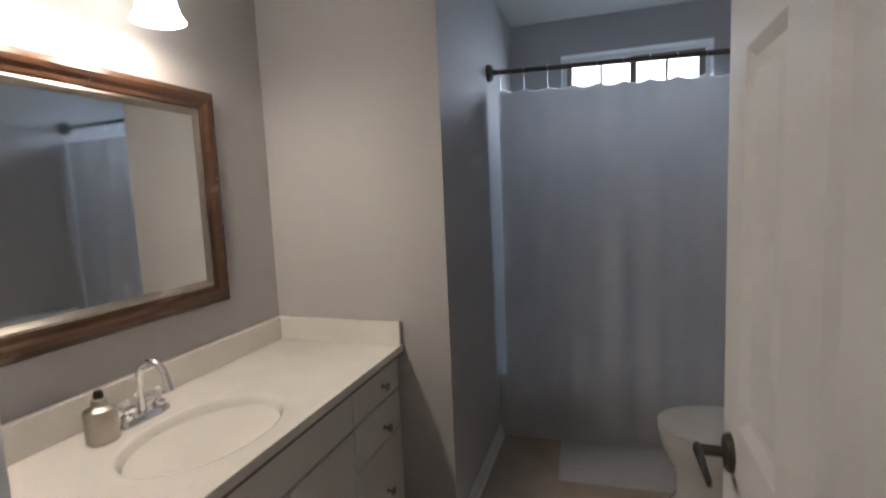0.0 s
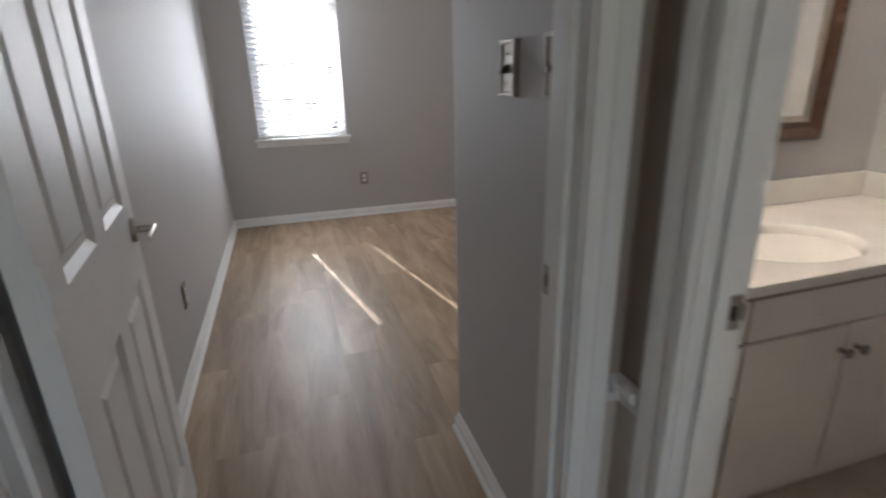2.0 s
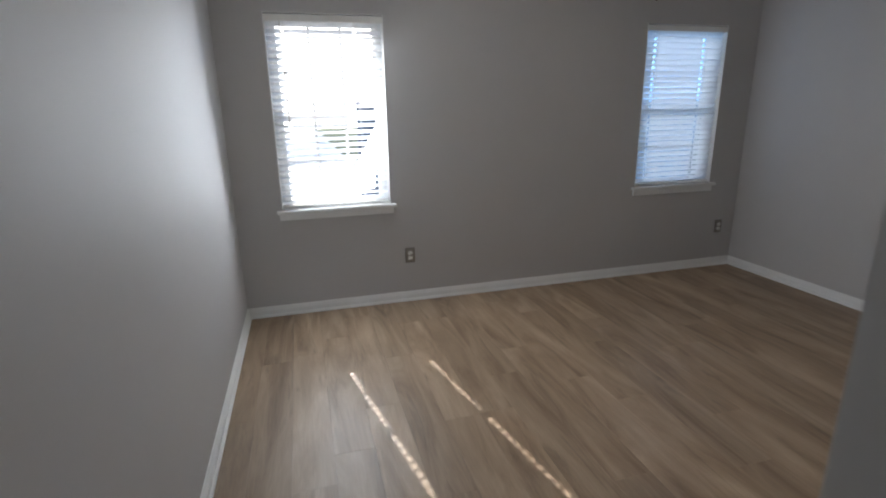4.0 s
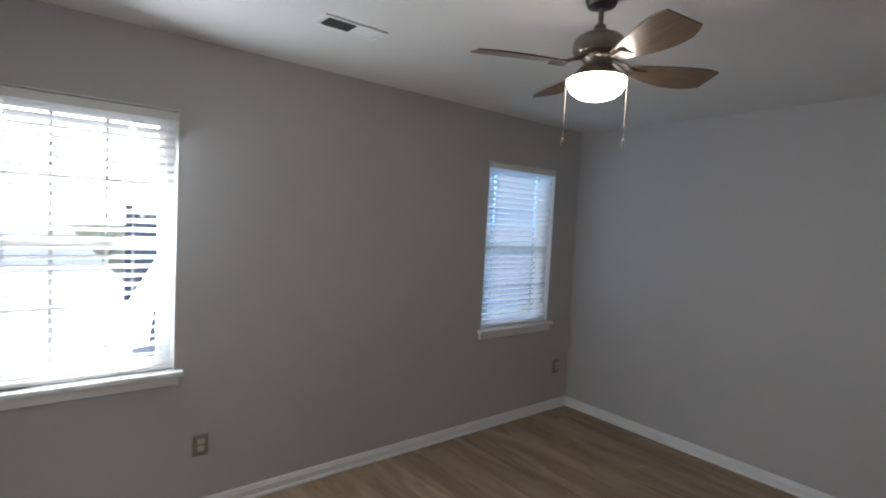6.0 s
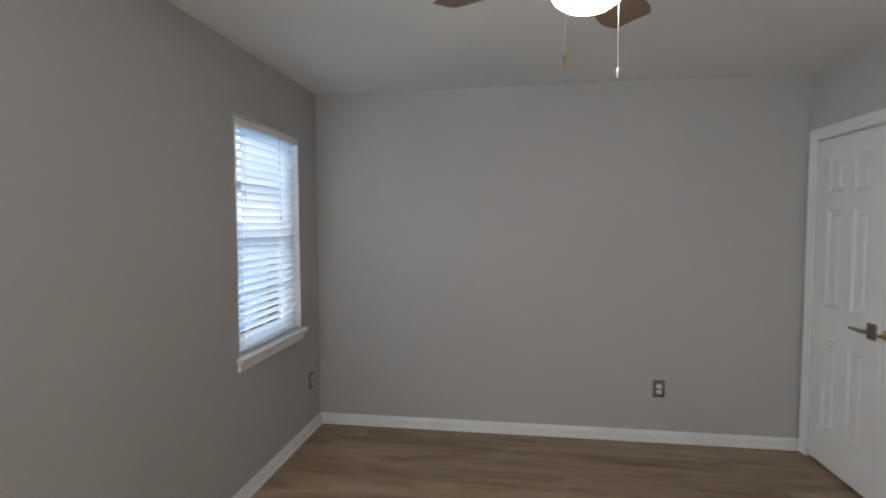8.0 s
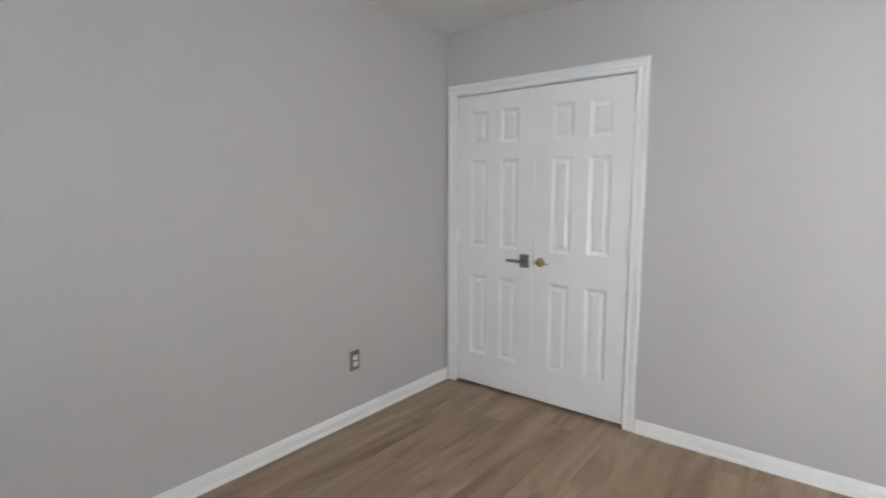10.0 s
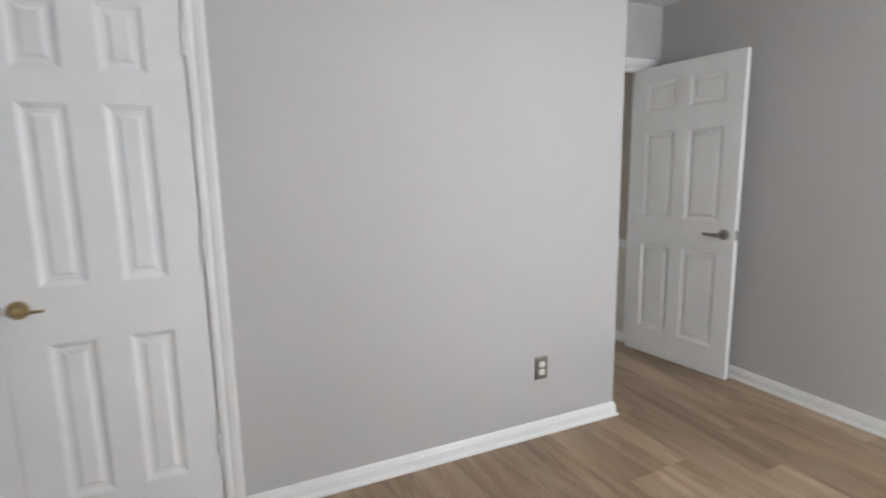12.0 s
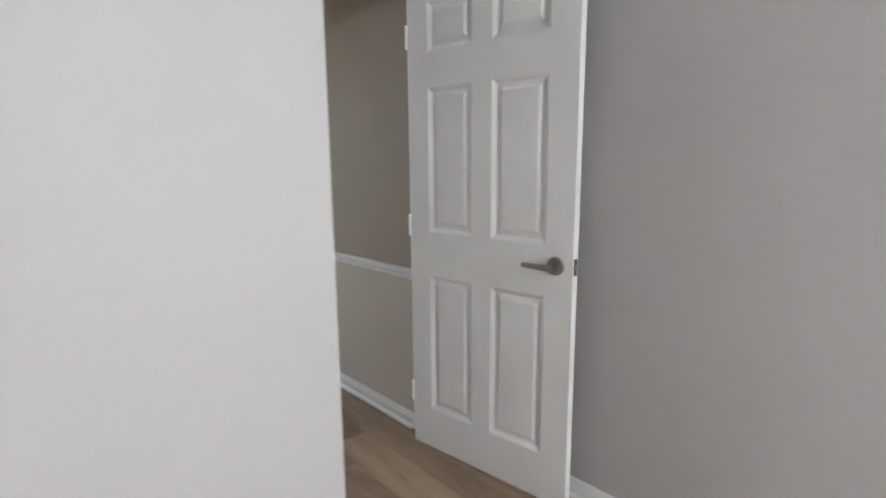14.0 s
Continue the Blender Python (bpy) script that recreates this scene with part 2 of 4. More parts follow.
def lathe(profile, n=32, bm=None, m=None):
    """Turn (radius, height) pairs round z."""
    bm = bm or bmesh.new()
    rings = []
    for r, z in profile:
        ring = [bm.verts.new((r * math.cos(2 * math.pi * k / n), r * math.sin(2 * math.pi * k / n), z)) for k in range(n)]
        if m is not None:
            for v in ring:
                v.co = m @ v.co
        rings.append(ring)
    for a, b in zip(rings, rings[1:]):
        for k in range(n):
            bm.faces.new((a[k], a[(k + 1) % n], b[(k + 1) % n], b[k]))
    for ring in (rings[0], rings[-1]):
        if (ring[0].co - ring[n // 2].co).length > 1e-5:
            bm.faces.new(ring)
    bmesh.ops.remove_doubles(bm, verts=bm.verts[:], dist=1e-6)
    return bm


def tube(points, radius, n=10, bm=None):
    """A round bar along points."""
    bm = bm or bmesh.new()
    pts = [Vector(p) for p in points]
    radii = radius if isinstance(radius, (list, tuple)) else [radius] * len(pts)
    rings, up = [], None
    for i, p in enumerate(pts):
        way = (pts[min(i + 1, len(pts) - 1)] - pts[max(i - 1, 0)]).normalized()
        if up is None:
            up = way.orthogonal().normalized()
        up = (up - way * up.dot(way)).normalized()
        side = way.cross(up)
        rings.append([bm.verts.new(p + (up * math.cos(2 * math.pi * k / n) + side * math.sin(2 * math.pi * k / n)) * radii[i])
                      for k in range(n)])
    for a, b in zip(rings, rings[1:]):
        for k in range(n):
            bm.faces.new((a[k], a[(k + 1) % n], b[(k + 1) % n], b[k]))
    bm.faces.new(rings[0])
    bm.faces.new(rings[-1])
    return bm


def loft(rings, bm=None, close=True):
    """Skin between closed rings of points, capped."""
    bm = bm or bmesh.new()
    vs = [[bm.verts.new(p) for p in ring] for ring in rings]
    n = len(vs[0])
    for a, b in zip(vs, vs[1:]):
        for k in range(n):
            bm.faces.new((a[k], a[(k + 1) % n], b[(k + 1) % n], b[k]))
    if close:
        bm.faces.new(vs[0])
        bm.faces.new(vs[-1])
    return bm


def ellipse(cx, cy, z, rx, ry, n=36, power=2.0):
    out = []
    for k in range(n):
        a = 2 * math.pi * k / n
        c, s = math.cos(a), math.sin(a)
        out.append((cx + rx * math.copysign(abs(c) ** (2 / power), c), cy + ry * math.copysign(abs(s) ** (2 / power), s), z))
    return out


def wall(name, axis, a0, a1, p0, p1, holes=(), z1=None, mat=None, label="painted greige wall"):
    """A wall along x or y from a0 to a1, its faces at p0 and p1, with holes (from, to, bottom, top) through it."""
    top = CEILING + 0.05 if z1 is None else z1
    us = sorted({a0, a1, *(h[0] for h in holes), *(h[1] for h in holes)})
    zs = sorted({-0.05, top, *(max(h[2], -0.05) for h in holes), *(h[3] for h in holes)})
    solid = {}
    for i in range(len(us) - 1):
        for k in range(len(zs) - 1):
            u, z = (us[i] + us[i + 1]) / 2, (zs[k] + zs[k + 1]) / 2
            solid[i, k] = not any(h[0] < u < h[1] and h[2] - 0.06 < z < h[3] for h in holes)
    bm = bmesh.new()
    grid = {}

    def v(i, k, p):
        if (i, k, p) not in grid:
            grid[i, k, p] = bm.verts.new((us[i], p, zs[k]) if axis == "x" else (p, us[i], zs[k]))
        return grid[i, k, p]

    for (i, k), full in solid.items():
        if not full:
            continue
        for p in (p0, p1):
            bm.faces.new((v(i, k, p), v(i + 1, k, p), v(i + 1, k + 1, p), v(i, k + 1, p)))
        for (ni, nk), e in (((i - 1, k), ((i, k), (i, k + 1))), ((i + 1, k), ((i + 1, k), (i + 1, k + 1))),
                            ((i, k - 1), ((i, k), (i + 1, k))), ((i, k + 1), ((i, k + 1), (i + 1, k + 1)))):
            if not solid.get((ni, nk), False):
                (a, b), (c, d) = e
                bm.faces.new((v(a, b, p0), v(c, d, p0), v(c, d, p1), v(a, b, p1)))
    return tagged(part(name, bm, mat or WALL), label, "wall", kind="structure")


BASE = [(0, 0), (0.024, 0), (0.024, 0.006), (0.021, 0.014), (0.014, 0.019), (0.014, 0.052), (0.010, 0.058), (0.010, 0.063), (0.006, 0.072), (0.003, 0.078), (0, 0.078)]
RAIL = [(0, 0), (0.008, 0.0), (0.012, 0.008), (0.012, 0.022), (0.024, 0.030), (0.026, 0.040), (0.024, 0.048), (0.010, 0.054), (0, 0.054)]
CASE = [(0.0, 0.0), (0.0, 0.010), (0.004, 0.013), (0.018, 0.014), (0.022, 0.010), (0.027, 0.010), (0.032, 0.015), (0.050, 0.019), (0.058, 0.018), (0.062, 0.012), (0.062, 0.0)]


def run(name, p0, p1, side, profile, z=0.0, m0=0, m1=0, label="white painted baseboard with a small shoe mould", category="baseboard", mat=None):
    """A moulding along p0 to p1; side: the way that it stands proud; m0, m1: mitres, 1 at inner and -1 at outer corners."""
    a, b, s = Vector((*p0, z)), Vector((*p1, z)), Vector((*side, 0))
    way = (b - a).normalized()
    bm = bmesh.new()
    ra = [bm.verts.new(a + s * d + way * d * m0 + Vector((0, 0, h))) for d, h in profile]
    rb = [bm.verts.new(b + s * d - way * d * m1 + Vector((0, 0, h))) for d, h in profile]
    for k in range(len(profile)):
        j = (k + 1) % len(profile)
        bm.faces.new((ra[k], ra[j], rb[j], rb[k]))
    bm.faces.new(ra)
    bm.faces.new(rb)
    return tagged(part(name, bm, mat or TRIM), label, category, kind="structure")


def casing_mesh(axis, u0, u1, top, plane, out):
    """Mitred trim round three sides of an opening on one face of a wall."""
    bm = bmesh.new()
    rows = []
    for w, d in CASE:
        w = w * 1.1 + 0.004
        p = plane + out * d
        pts = [(u0 - w, 0), (u0 - w, top + w), (u1 + w, top + w), (u1 + w, 0)]
        rows.append([bm.verts.new((u, p, z) if axis == "x" else (p, u, z)) for u, z in pts])
    for k in range(len(rows)):
        j = (k + 1) % len(rows)
        for i in range(3):
            bm.faces.new((rows[k][i], rows[k][i + 1], rows[j][i + 1], rows[j][i]))
    bm.faces.new([r[0] for r in rows])
    bm.faces.new([r[3] for r in rows])
    return bm


def door_frame(name, axis, u0, u1, top, p0, p1, stop, label):
    """Jamb lining with a stop, and casing on both faces of the wall."""
    f = thing(name, None, label, "door frame", kind="structure")

    def put(nm, a, b, c, d, z0, z1, bevel=0.0015):
        part(nm, box(a, b, c, d, z0, z1, bevel) if axis == "x" else box(c, d, a, b, z0, z1, bevel), TRIM, f)

    q0, q1 = p0 - 0.001, p1 + 0.001
    put("jamb", u0 - 0.018, u0, q0, q1, 0, top + 0.018)
    put("jamb", u1, u1 + 0.018, q0, q1, 0, top + 0.018)
    put("head_jamb", u0, u1, q0, q1, top, top + 0.018)
    s0, s1 = stop
    put("door_stop", u0, u0 + 0.011, s0, s1, 0, top)
    put("door_stop", u1 - 0.011, u1, s0, s1, 0, top)
    put("door_stop", u0 + 0.011, u1 - 0.011, s0, s1, top - 0.011, top)
    part("casing", casing_mesh(axis, u0, u1, top, p0, -1), TRIM, f)
    part("casing", casing_mesh(axis, u0, u1, top, p1, 1), TRIM, f)
    return f


def hinge(parent, m):
    bm = bmesh.new()
    add_box(bm, -0.001, 0.033, -0.0015, 0.0015, -0.045, 0.045, 0.001)
    tube([(0, -0.006, -0.047), (0, -0.006, 0.047)], 0.006, 10, bm)
    return part("hinge", bm, NICKEL, parent, "worn metal butt hinge", m=m)


def panel_door(name, w, h, t, m, label, group="", xs=None, zs=None):
    """Six-panel moulded door; hinge edge at x = 0, thickness from y = 0 to t, bottom at z = 0."""
    d = thing(name, m, label, "door", group)
    st, mid = 0.108 if w > 0.65 else 0.115, 0.125 if w > 0.65 else 0.10
    xs = xs or [0, st, (w - mid) / 2, (w + mid) / 2, w - st, w]
    k = h / 2.03
    zs = zs or [0, 0.222 * k, 0.795 * k, 0.995 * k, 1.595 * k, 1.70 * k, 1.92 * k, h]
    bm = bmesh.new()
    cut, deep = 0.018, 0.010
    for y, sgn in ((0, 1), (t, -1)):
        for i in range(5):
            for j in range(7):
                x0, x1, z0, z1 = xs[i], xs[i + 1], zs[j], zs[j + 1]
                o = [bm.verts.new((x, y, z)) for x, z in ((x0, z0), (x1, z0), (x1, z1), (x0, z1))]
                if i in (1, 3) and j in (1, 3, 5):
                    n = [bm.verts.new((x, y + sgn * deep, z)) for x, z in
                         ((x0 + cut, z0 + cut), (x1 - cut, z0 + cut), (x1 - cut, z1 - cut), (x0 + cut, z1 - cut))]
                    for q in range(4):
                        bm.faces.new((o[q], o[(q + 1) % 4], n[(q + 1) % 4], n[q]))
                    bm.faces.new(n)
                else:
                    bm.faces.new(o)
    for a, b in (((0, 0), (w, 0)), ((w, 0), (w, h)), ((w, h), (0, h)), ((0, h), (0, 0))):
        bm.faces.new([bm.verts.new(p) for p in ((a[0], 0, a[1]), (b[0], 0, b[1]), (b[0], t, b[1]), (a[0], t, a[1]))])
    bmesh.ops.remove_doubles(bm, verts=bm.verts[:], dist=1e-5)
    part("door_leaf", bm, DOOR, d)
    for i in (1, 3):
        for j in (1, 3, 5):
            c = 0.032
            x0, x1, z0, z1 = xs[i] + c, xs[i + 1] - c, zs[j] + c, zs[j + 1] - c
            s = 0.012
            p = bmesh.new()
            for y, sgn in ((deep, -1), (t - deep, 1)):
                lo = [(x0, y, z0), (x1, y, z0), (x1, y, z1), (x0, y, z1)]
                hi = [(x0 + s, y + sgn * 0.006, z0 + s), (x1 - s, y + sgn * 0.006, z0 + s),
                      (x1 - s, y + sgn * 0.006, z1 - s), (x0 + s, y + sgn * 0.006, z1 - s)]
                a, b = [p.verts.new(q) for q in lo], [p.verts.new(q) for q in hi]
                for q in range(4):
                    p.faces.new((a[q], a[(q + 1) % 4], b[(q + 1) % 4], b[q]))
                p.faces.new(b)
            part("door_panel", p, DOOR, d)
    return d


def lever(parent, x, z, y, out, way, mat, square=False, label="brushed metal lever handle", small=False):
    """A lever set on a door face at y; out: +1 or -1 along y; way: the way the lever points along x."""
    ry = pose(x, y, z, -90 * out)
    bm = bmesh.new()
    if square:
        add_box(bm, -0.034, 0.034, -0.044, 0.044, 0, 0.009, 0.003, 2)
    else:
        r = 0.031 if small else 0.033
        lathe([(r, 0), (r, 0.005), (r - 0.003, 0.010), (0.014, 0.013), (0.0, 0.013)], 28, bm)
    rose = part("rose", bm, mat, parent, label, True, ry)
    yy = y + out * 0.052
    bm = tube([(x, y + out * 0.008, z), (x, y + out * 0.04, z), (x, yy, z)], 0.0095, 12)
    part("spindle", bm, mat, parent, smooth=True)
    bm = bmesh.new()
    rings = []
    for k, (u, hh, tt) in enumerate(((-0.012, 0.009, 0.006), (0.0, 0.012, 0.008), (0.03, 0.0105, 0.0065), (0.075, 0.0095, 0.005), (0.105, 0.009, 0.0045), (0.110, 0.006, 0.003))):
        if small:
            u *= 0.75
            hh *= 0.55
            tt *= 0.7
        rings.append([(x + way * u, yy + tt * math.cos(a), z + hh * math.sin(a)) for a in (2 * math.pi * q / 14 for q in range(14))])
    loft(rings, bm)
    part("lever", bm, mat, parent, smooth=True)
    return rose


def plate_outlet(m, group="wall outlets"):
    """Duplex outlet: plate in the xz plane, facing -y."""
    o = thing("wall_outlet", m, "brushed nickel duplex outlet plate low on the wall", "outlet", group)
    bm = bmesh.new()
    loft([[(-0.038, 0, -0.060), (0.038, 0, -0.060), (0.038, 0, 0.060), (-0.038, 0, 0.060)],
          [(-0.038, -0.003, -0.060), (0.038, -0.003, -0.060), (0.038, -0.003, 0.060), (-0.038, -0.003, 0.060)],
          [(-0.030, -0.008, -0.052), (0.030, -0.008, -0.052), (0.030, -0.008, 0.052), (-0.030, -0.008, 0.052)]], bm)
    part("plate", bm, PLATE, o)
    for z in (-0.02, 0.02):
        ring = [[(x * s, y, z + q * s) for x, q in ((-0.017, -0.009), (-0.011, -0.0145), (0.011, -0.0145), (0.017, -0.009), (0.017, 0.009), (0.011, 0.0145), (-0.011, 0.0145), (-0.017, 0.009))]
                for y, s in ((-0.0075, 1), (-0.011, 1), (-0.0115, 0.94))]
        ob = part("receptacle", loft(ring), WHITE_PL, o, "white receptacle")
        # Black inlays paint the shade inside the slots.
        sl = bmesh.new()
        add_box(sl, -0.0075, -0.0050, -0.0125, -0.0116, z - 0.001, z + 0.007)
        add_box(sl, 0.0050, 0.0075, -0.0125, -0.0116, z - 0.001, z + 0.006)
        add_box(sl, -0.002, 0.002, -0.0125, -0.0116, z - 0.010, z - 0.006)
        part("slot", sl, BLACK, ob, "black inlays for the shaded slots")
    part("screw", lathe([(0.0035, -0.0), (0.0035, 0.0015), (0.0, 0.002)], 10), PLATE, o, m=pose(0, -0.008, 0, 90))
    return o


def plate_switch(m):
    """A deep framed toggle plate: plate in the xz plane, facing -y."""
    o = thing("light_switch", m, "brushed nickel toggle switch plate by the door", "light switch", "light switches")
    ring = lambda w, h, y: [(-w, y, -h), (w, y, -h), (w, y, h), (-w, y, h)]
    part("plate", loft([ring(0.040, 0.062, 0), ring(0.040, 0.062, -0.010), ring(0.037, 0.059, -0.013), ring(0.032, 0.054, -0.013), ring(0.029, 0.051, -0.009)]), NICKEL, o)
    part("toggle", loft([[(-0.005, -0.009, -0.010), (0.005, -0.009, -0.010), (0.005, -0.009, 0.010), (-0.005, -0.009, 0.010)],
                         [(-0.004, -0.028, -0.012), (0.004, -0.028, -0.012), (0.004, -0.028, -0.003), (-0.004, -0.028, -0.003)]]), BRONZE, o, "dark toggle")
    for z in (-0.03, 0.03):
        part("screw", lathe([(0.0035, 0), (0.0035, 0.0015), (0.0, 0.002)], 10), PLATE, o, m=pose(0, -0.009, z, 90))
    return o


# ---------------- plan ----------------
WX, EX, NY, SY = -0.985, 3.352, 5.066, 1.706      # bedroom: west, east, north and closet wall faces
VX = 0.065                                         # vestibule's east face
DY0, DY1 = 0.842, 0.952                            # wall with the bedroom door
BX0, BX1 = 0.088, 0.184                            # wall with the bathroom door
BY = 1.584                                         # bathroom's mirror wall
NX, NOSE_Y = 1.756, 0.804                          # return wall beside the vanity, and the wall that runs to the tub
HX = -0.862                                        # hall's west face
BS = -0.76                                         # bathroom's south face
DOOR_H = 2.035
W1, W2 = (-0.668, 0.120), (2.246, 3.030)
WZ = (0.775, 2.105)
BD = (-0.848, -0.020)                              # bedroom door opening
TD = (-0.020, 0.701)                               # bathroom door opening
CD = (2.045, 3.262)                                # closet opening
TW = (-0.400, 0.486, 1.83, 2.250)                  # bathroom window: y from, y to, bottom, top

wall("wall_north", "x", WX - 0.15, EX + 0.15, NY, NY + 0.15, [(*W1, *WZ), (*W2, *WZ)], label="greige painted bedroom wall with two windows")
wall("wall_east", "y", 1.55, NY, EX, EX + 0.15, label="greige painted bedroom wall")
wall("wall_west", "y", DY1, NY, WX - 0.15, WX, label="greige painted bedroom wall behind the open door")
wall("wall_closet", "x", VX, EX, BY, SY, [(*CD, 0, DOOR_H + 0.02)], label="greige painted wall with closet doors")
wall("wall_vestibule", "y", DY1, BY, VX, BX1, label="greige painted entry wall with light switches")
wall("wall_bedroom_door", "x", WX - 0.15, BX1, DY0, DY1, [(BD[0] - 0.018, BD[1] + 0.018, 0, DOOR_H + 0.018)], label="greige painted wall with the bedroom doorway")
wall("wall_bathroom_door", "y", -2.2, DY0, BX0, BX1, [(TD[0] - 0.018, TD[1] + 0.018, 0, DOOR_H + 0.018)], label="greige painted wall with the bathroom doorway")
wall("wall_hall_west", "y", -2.2, DY0, HX - 0.12, HX, label="greige painted hall wall with a chair rail")
# Unseen end wall; its opening is added to let the fill lamp in.
wall("wall_hall_end", "x", HX - 0.12, BX1, -2.3, -2.2, [(-0.78, 0.02, 0, 2.08)], label="greige unseen hall end wall, opening added for the fill lamp")
wall("wall_return", "y", NOSE_Y, BY, NX, NX + 0.10, label="greige painted return wall beside the vanity")
wall("wall_tub_end", "x", NX + 0.10, EX, NOSE_Y, NOSE_Y + 0.10, label="greige painted wall beside the shower")
wall("wall_bath_east", "y", BS - 0.1, 1.55, EX, EX + 0.15, [TW], label="greige painted shower wall with a high window")
wall("wall_bath_south", "x", BX1, EX, BS - 0.1, BS, label="greige painted bathroom wall")

tagged(part("ceiling", box(WX - 0.15, EX + 0.15, -2.3, NY + 0.15, CEILING, CEILING + 0.12), CEIL), "flat white painted ceiling", "ceiling", kind="structure")
tagged(part("subfloor", box(WX - 0.15, EX + 0.15, -2.3, NY + 0.15, -0.06, -0.012), BARK), "brown subfloor under the planks", "floor", kind="structure")
tagged(part("bathroom_floor", box(BX0 + 0.05, EX, BS, BY, -0.012, 0.0), VINYL), "beige mottled sheet vinyl bathroom floor", "floor", kind="structure")

# mouldings
run("baseboard", (WX, NY), (EX, NY), (0, -1), BASE, 0, 1, 1)
run("baseboard", (EX, NY), (EX, SY), (-1, 0), BASE, 0, 1, 1)
run("baseboard", (WX, DY1), (WX, NY), (1, 0), BASE, 0, 1, 1)
run("baseboard", (CD[0] - 0.079, SY), (VX, SY), (0, 1), BASE, 0, 0, -1)
run("baseboard", (VX, SY), (VX, DY1 + 0.02), (-1, 0), BASE, 0, -1, 0)
run("baseboard", (WX, DY1), (BD[0] - 0.079, DY1), (0, 1), BASE, 0, 1, 0)
run("baseboard", (HX, -2.2), (HX, DY0), (1, 0), BASE, 0, 0, 1)
run("baseboard", (BX0, TD[1] + 0.079), (BX0, DY0), (-1, 0), BASE, 0, 0, 1)
run("baseboard", (BX0, DY0), (BD[1] + 0.079, DY0), (0, -1), BASE, 0, 1, 0)
run("baseboard", (BX0, -2.2), (BX0, TD[0] - 0.079), (-1, 0), BASE, 0, 0, 0)
run("baseboard", (NX, 1.03), (NX, NOSE_Y), (-1, 0), BASE, 0, 0, -1)
run("baseboard", (NX, NOSE_Y), (2.65, NOSE_Y), (0, -1), BASE, 0, -1, 0)
run("baseboard", (BX1, BS), (2.65, BS), (0, 1), BASE, 0, 1, 0)
rail_l = "white painted chair rail moulding"
run("chair_rail", (HX, -2.2), (HX, DY0), (1, 0), RAIL, 0.755, 0, 1, rail_l, "chair rail")
run("chair_rail", (BX0, TD[1] + 0.079), (BX0, DY0), (-1, 0), RAIL, 0.725, 0, 1, rail_l, "chair rail")
run("chair_rail", (BX0, DY0), (BD[1] + 0.079, DY0), (0, -1), RAIL, 0.725, 1, 0, rail_l, "chair rail")
run("chair_rail", (BX0, -2.2), (BX0, TD[0] - 0.079), (-1, 0), RAIL, 0.725, 0, 0, rail_l, "chair rail")

# hall walls: taupe paint over the chair rail, pale paint under it
for a, b, c, d in ((HX, HX + 0.003, -2.2, DY0), (BX0 - 0.003, BX0, TD[1] + 0.079, DY0), (BX0 - 0.003, BX0, -2.2, TD[0] - 0.079), (BD[1] + 0.079, BX0 - 0.003, DY0 - 0.003, DY0)):
    tagged(part("wall_hall_upper", box(a, b, c, d, 0.765, CEILING), HALL_UP), "taupe painted hall wall over the chair rail", "wall", kind="structure")
    tagged(part("wall_hall_lower", box(a, b, c, d, 0.0, 0.765), HALL_LOW), "pale painted hall wall under the chair rail", "wall", kind="structure")

# door frames
f1 = door_frame("door_frame_1", "x", BD[0], BD[1], DOOR_H, DY0, DY1, (DY0 + 0.035, DY1 - 0.038), "white painted bedroom door frame")
f2 = door_frame("door_frame_2", "y", TD[0], TD[1], DOOR_H, BX0, BX1, (BX0 + 0.03, BX1 - 0.038), "white painted bathroom door frame")
f3 = door_frame("door_frame_3", "x", CD[0], CD[1], DOOR_H, BY + 0.001, SY, (BY + 0.05, SY - 0.038), "white painted closet door frame")


def strike(parent, m):
    s = part("strike_plate", box(-0.0012, 0.0012, -0.015, 0.015, -0.029, 0.029, 0.0005), NICKEL, parent, "scuffed metal strike plate", m=m)
    # Black inlay painted as the shaded latch hole.
    part("latch_hole", box(-0.002, -0.0013, -0.006, 0.006, -0.012, 0.012), BLACK, s)
    part("lip", box(-0.004, 0.0, -0.019, -0.015, -0.014, 0.014, 0.001), NICKEL, s)


strike(f1, pose(BD[1] - 0.0012, DY1 - 0.020, 0.940, 0, 0, 0))
strike(f2, pose(BX1 - 0.020, TD[1] - 0.0012, 0.950, 0, 0, 90))

# ---------------- doors ----------------
d1 = panel_door("bedroom_door", 0.775, 2.02, 0.035, pose(-0.783, 0.922, 0.012, 0, 0, 96.3), "white six-panel bedroom door standing open against the wall",
                xs=[0, 0.108, 0.335, 0.428, 0.668, 0.775], zs=[0, 0.188, 0.806, 0.997, 1.588, 1.728, 1.918, 2.02])
# leaf: x along the door away from the hinges; y = 0 faces the room
lever(d1, 0.775 - 0.065, 0.925, 0.0, -1, -1, NICKEL, label="brushed nickel lever handle on a round rose")
lever(d1, 0.775 - 0.065, 0.925, 0.035, 1, -1, NICKEL)
part("latch_plate", box(0.7745, 0.7762, 0.006, 0.029, 0.895, 0.955, 0.0005), BRONZE, d1, "dark metal latch plate")
part("latch_bolt", box(0.7762, 0.784, 0.012, 0.023, 0.915, 0.934, 0.003), NICKEL, d1)
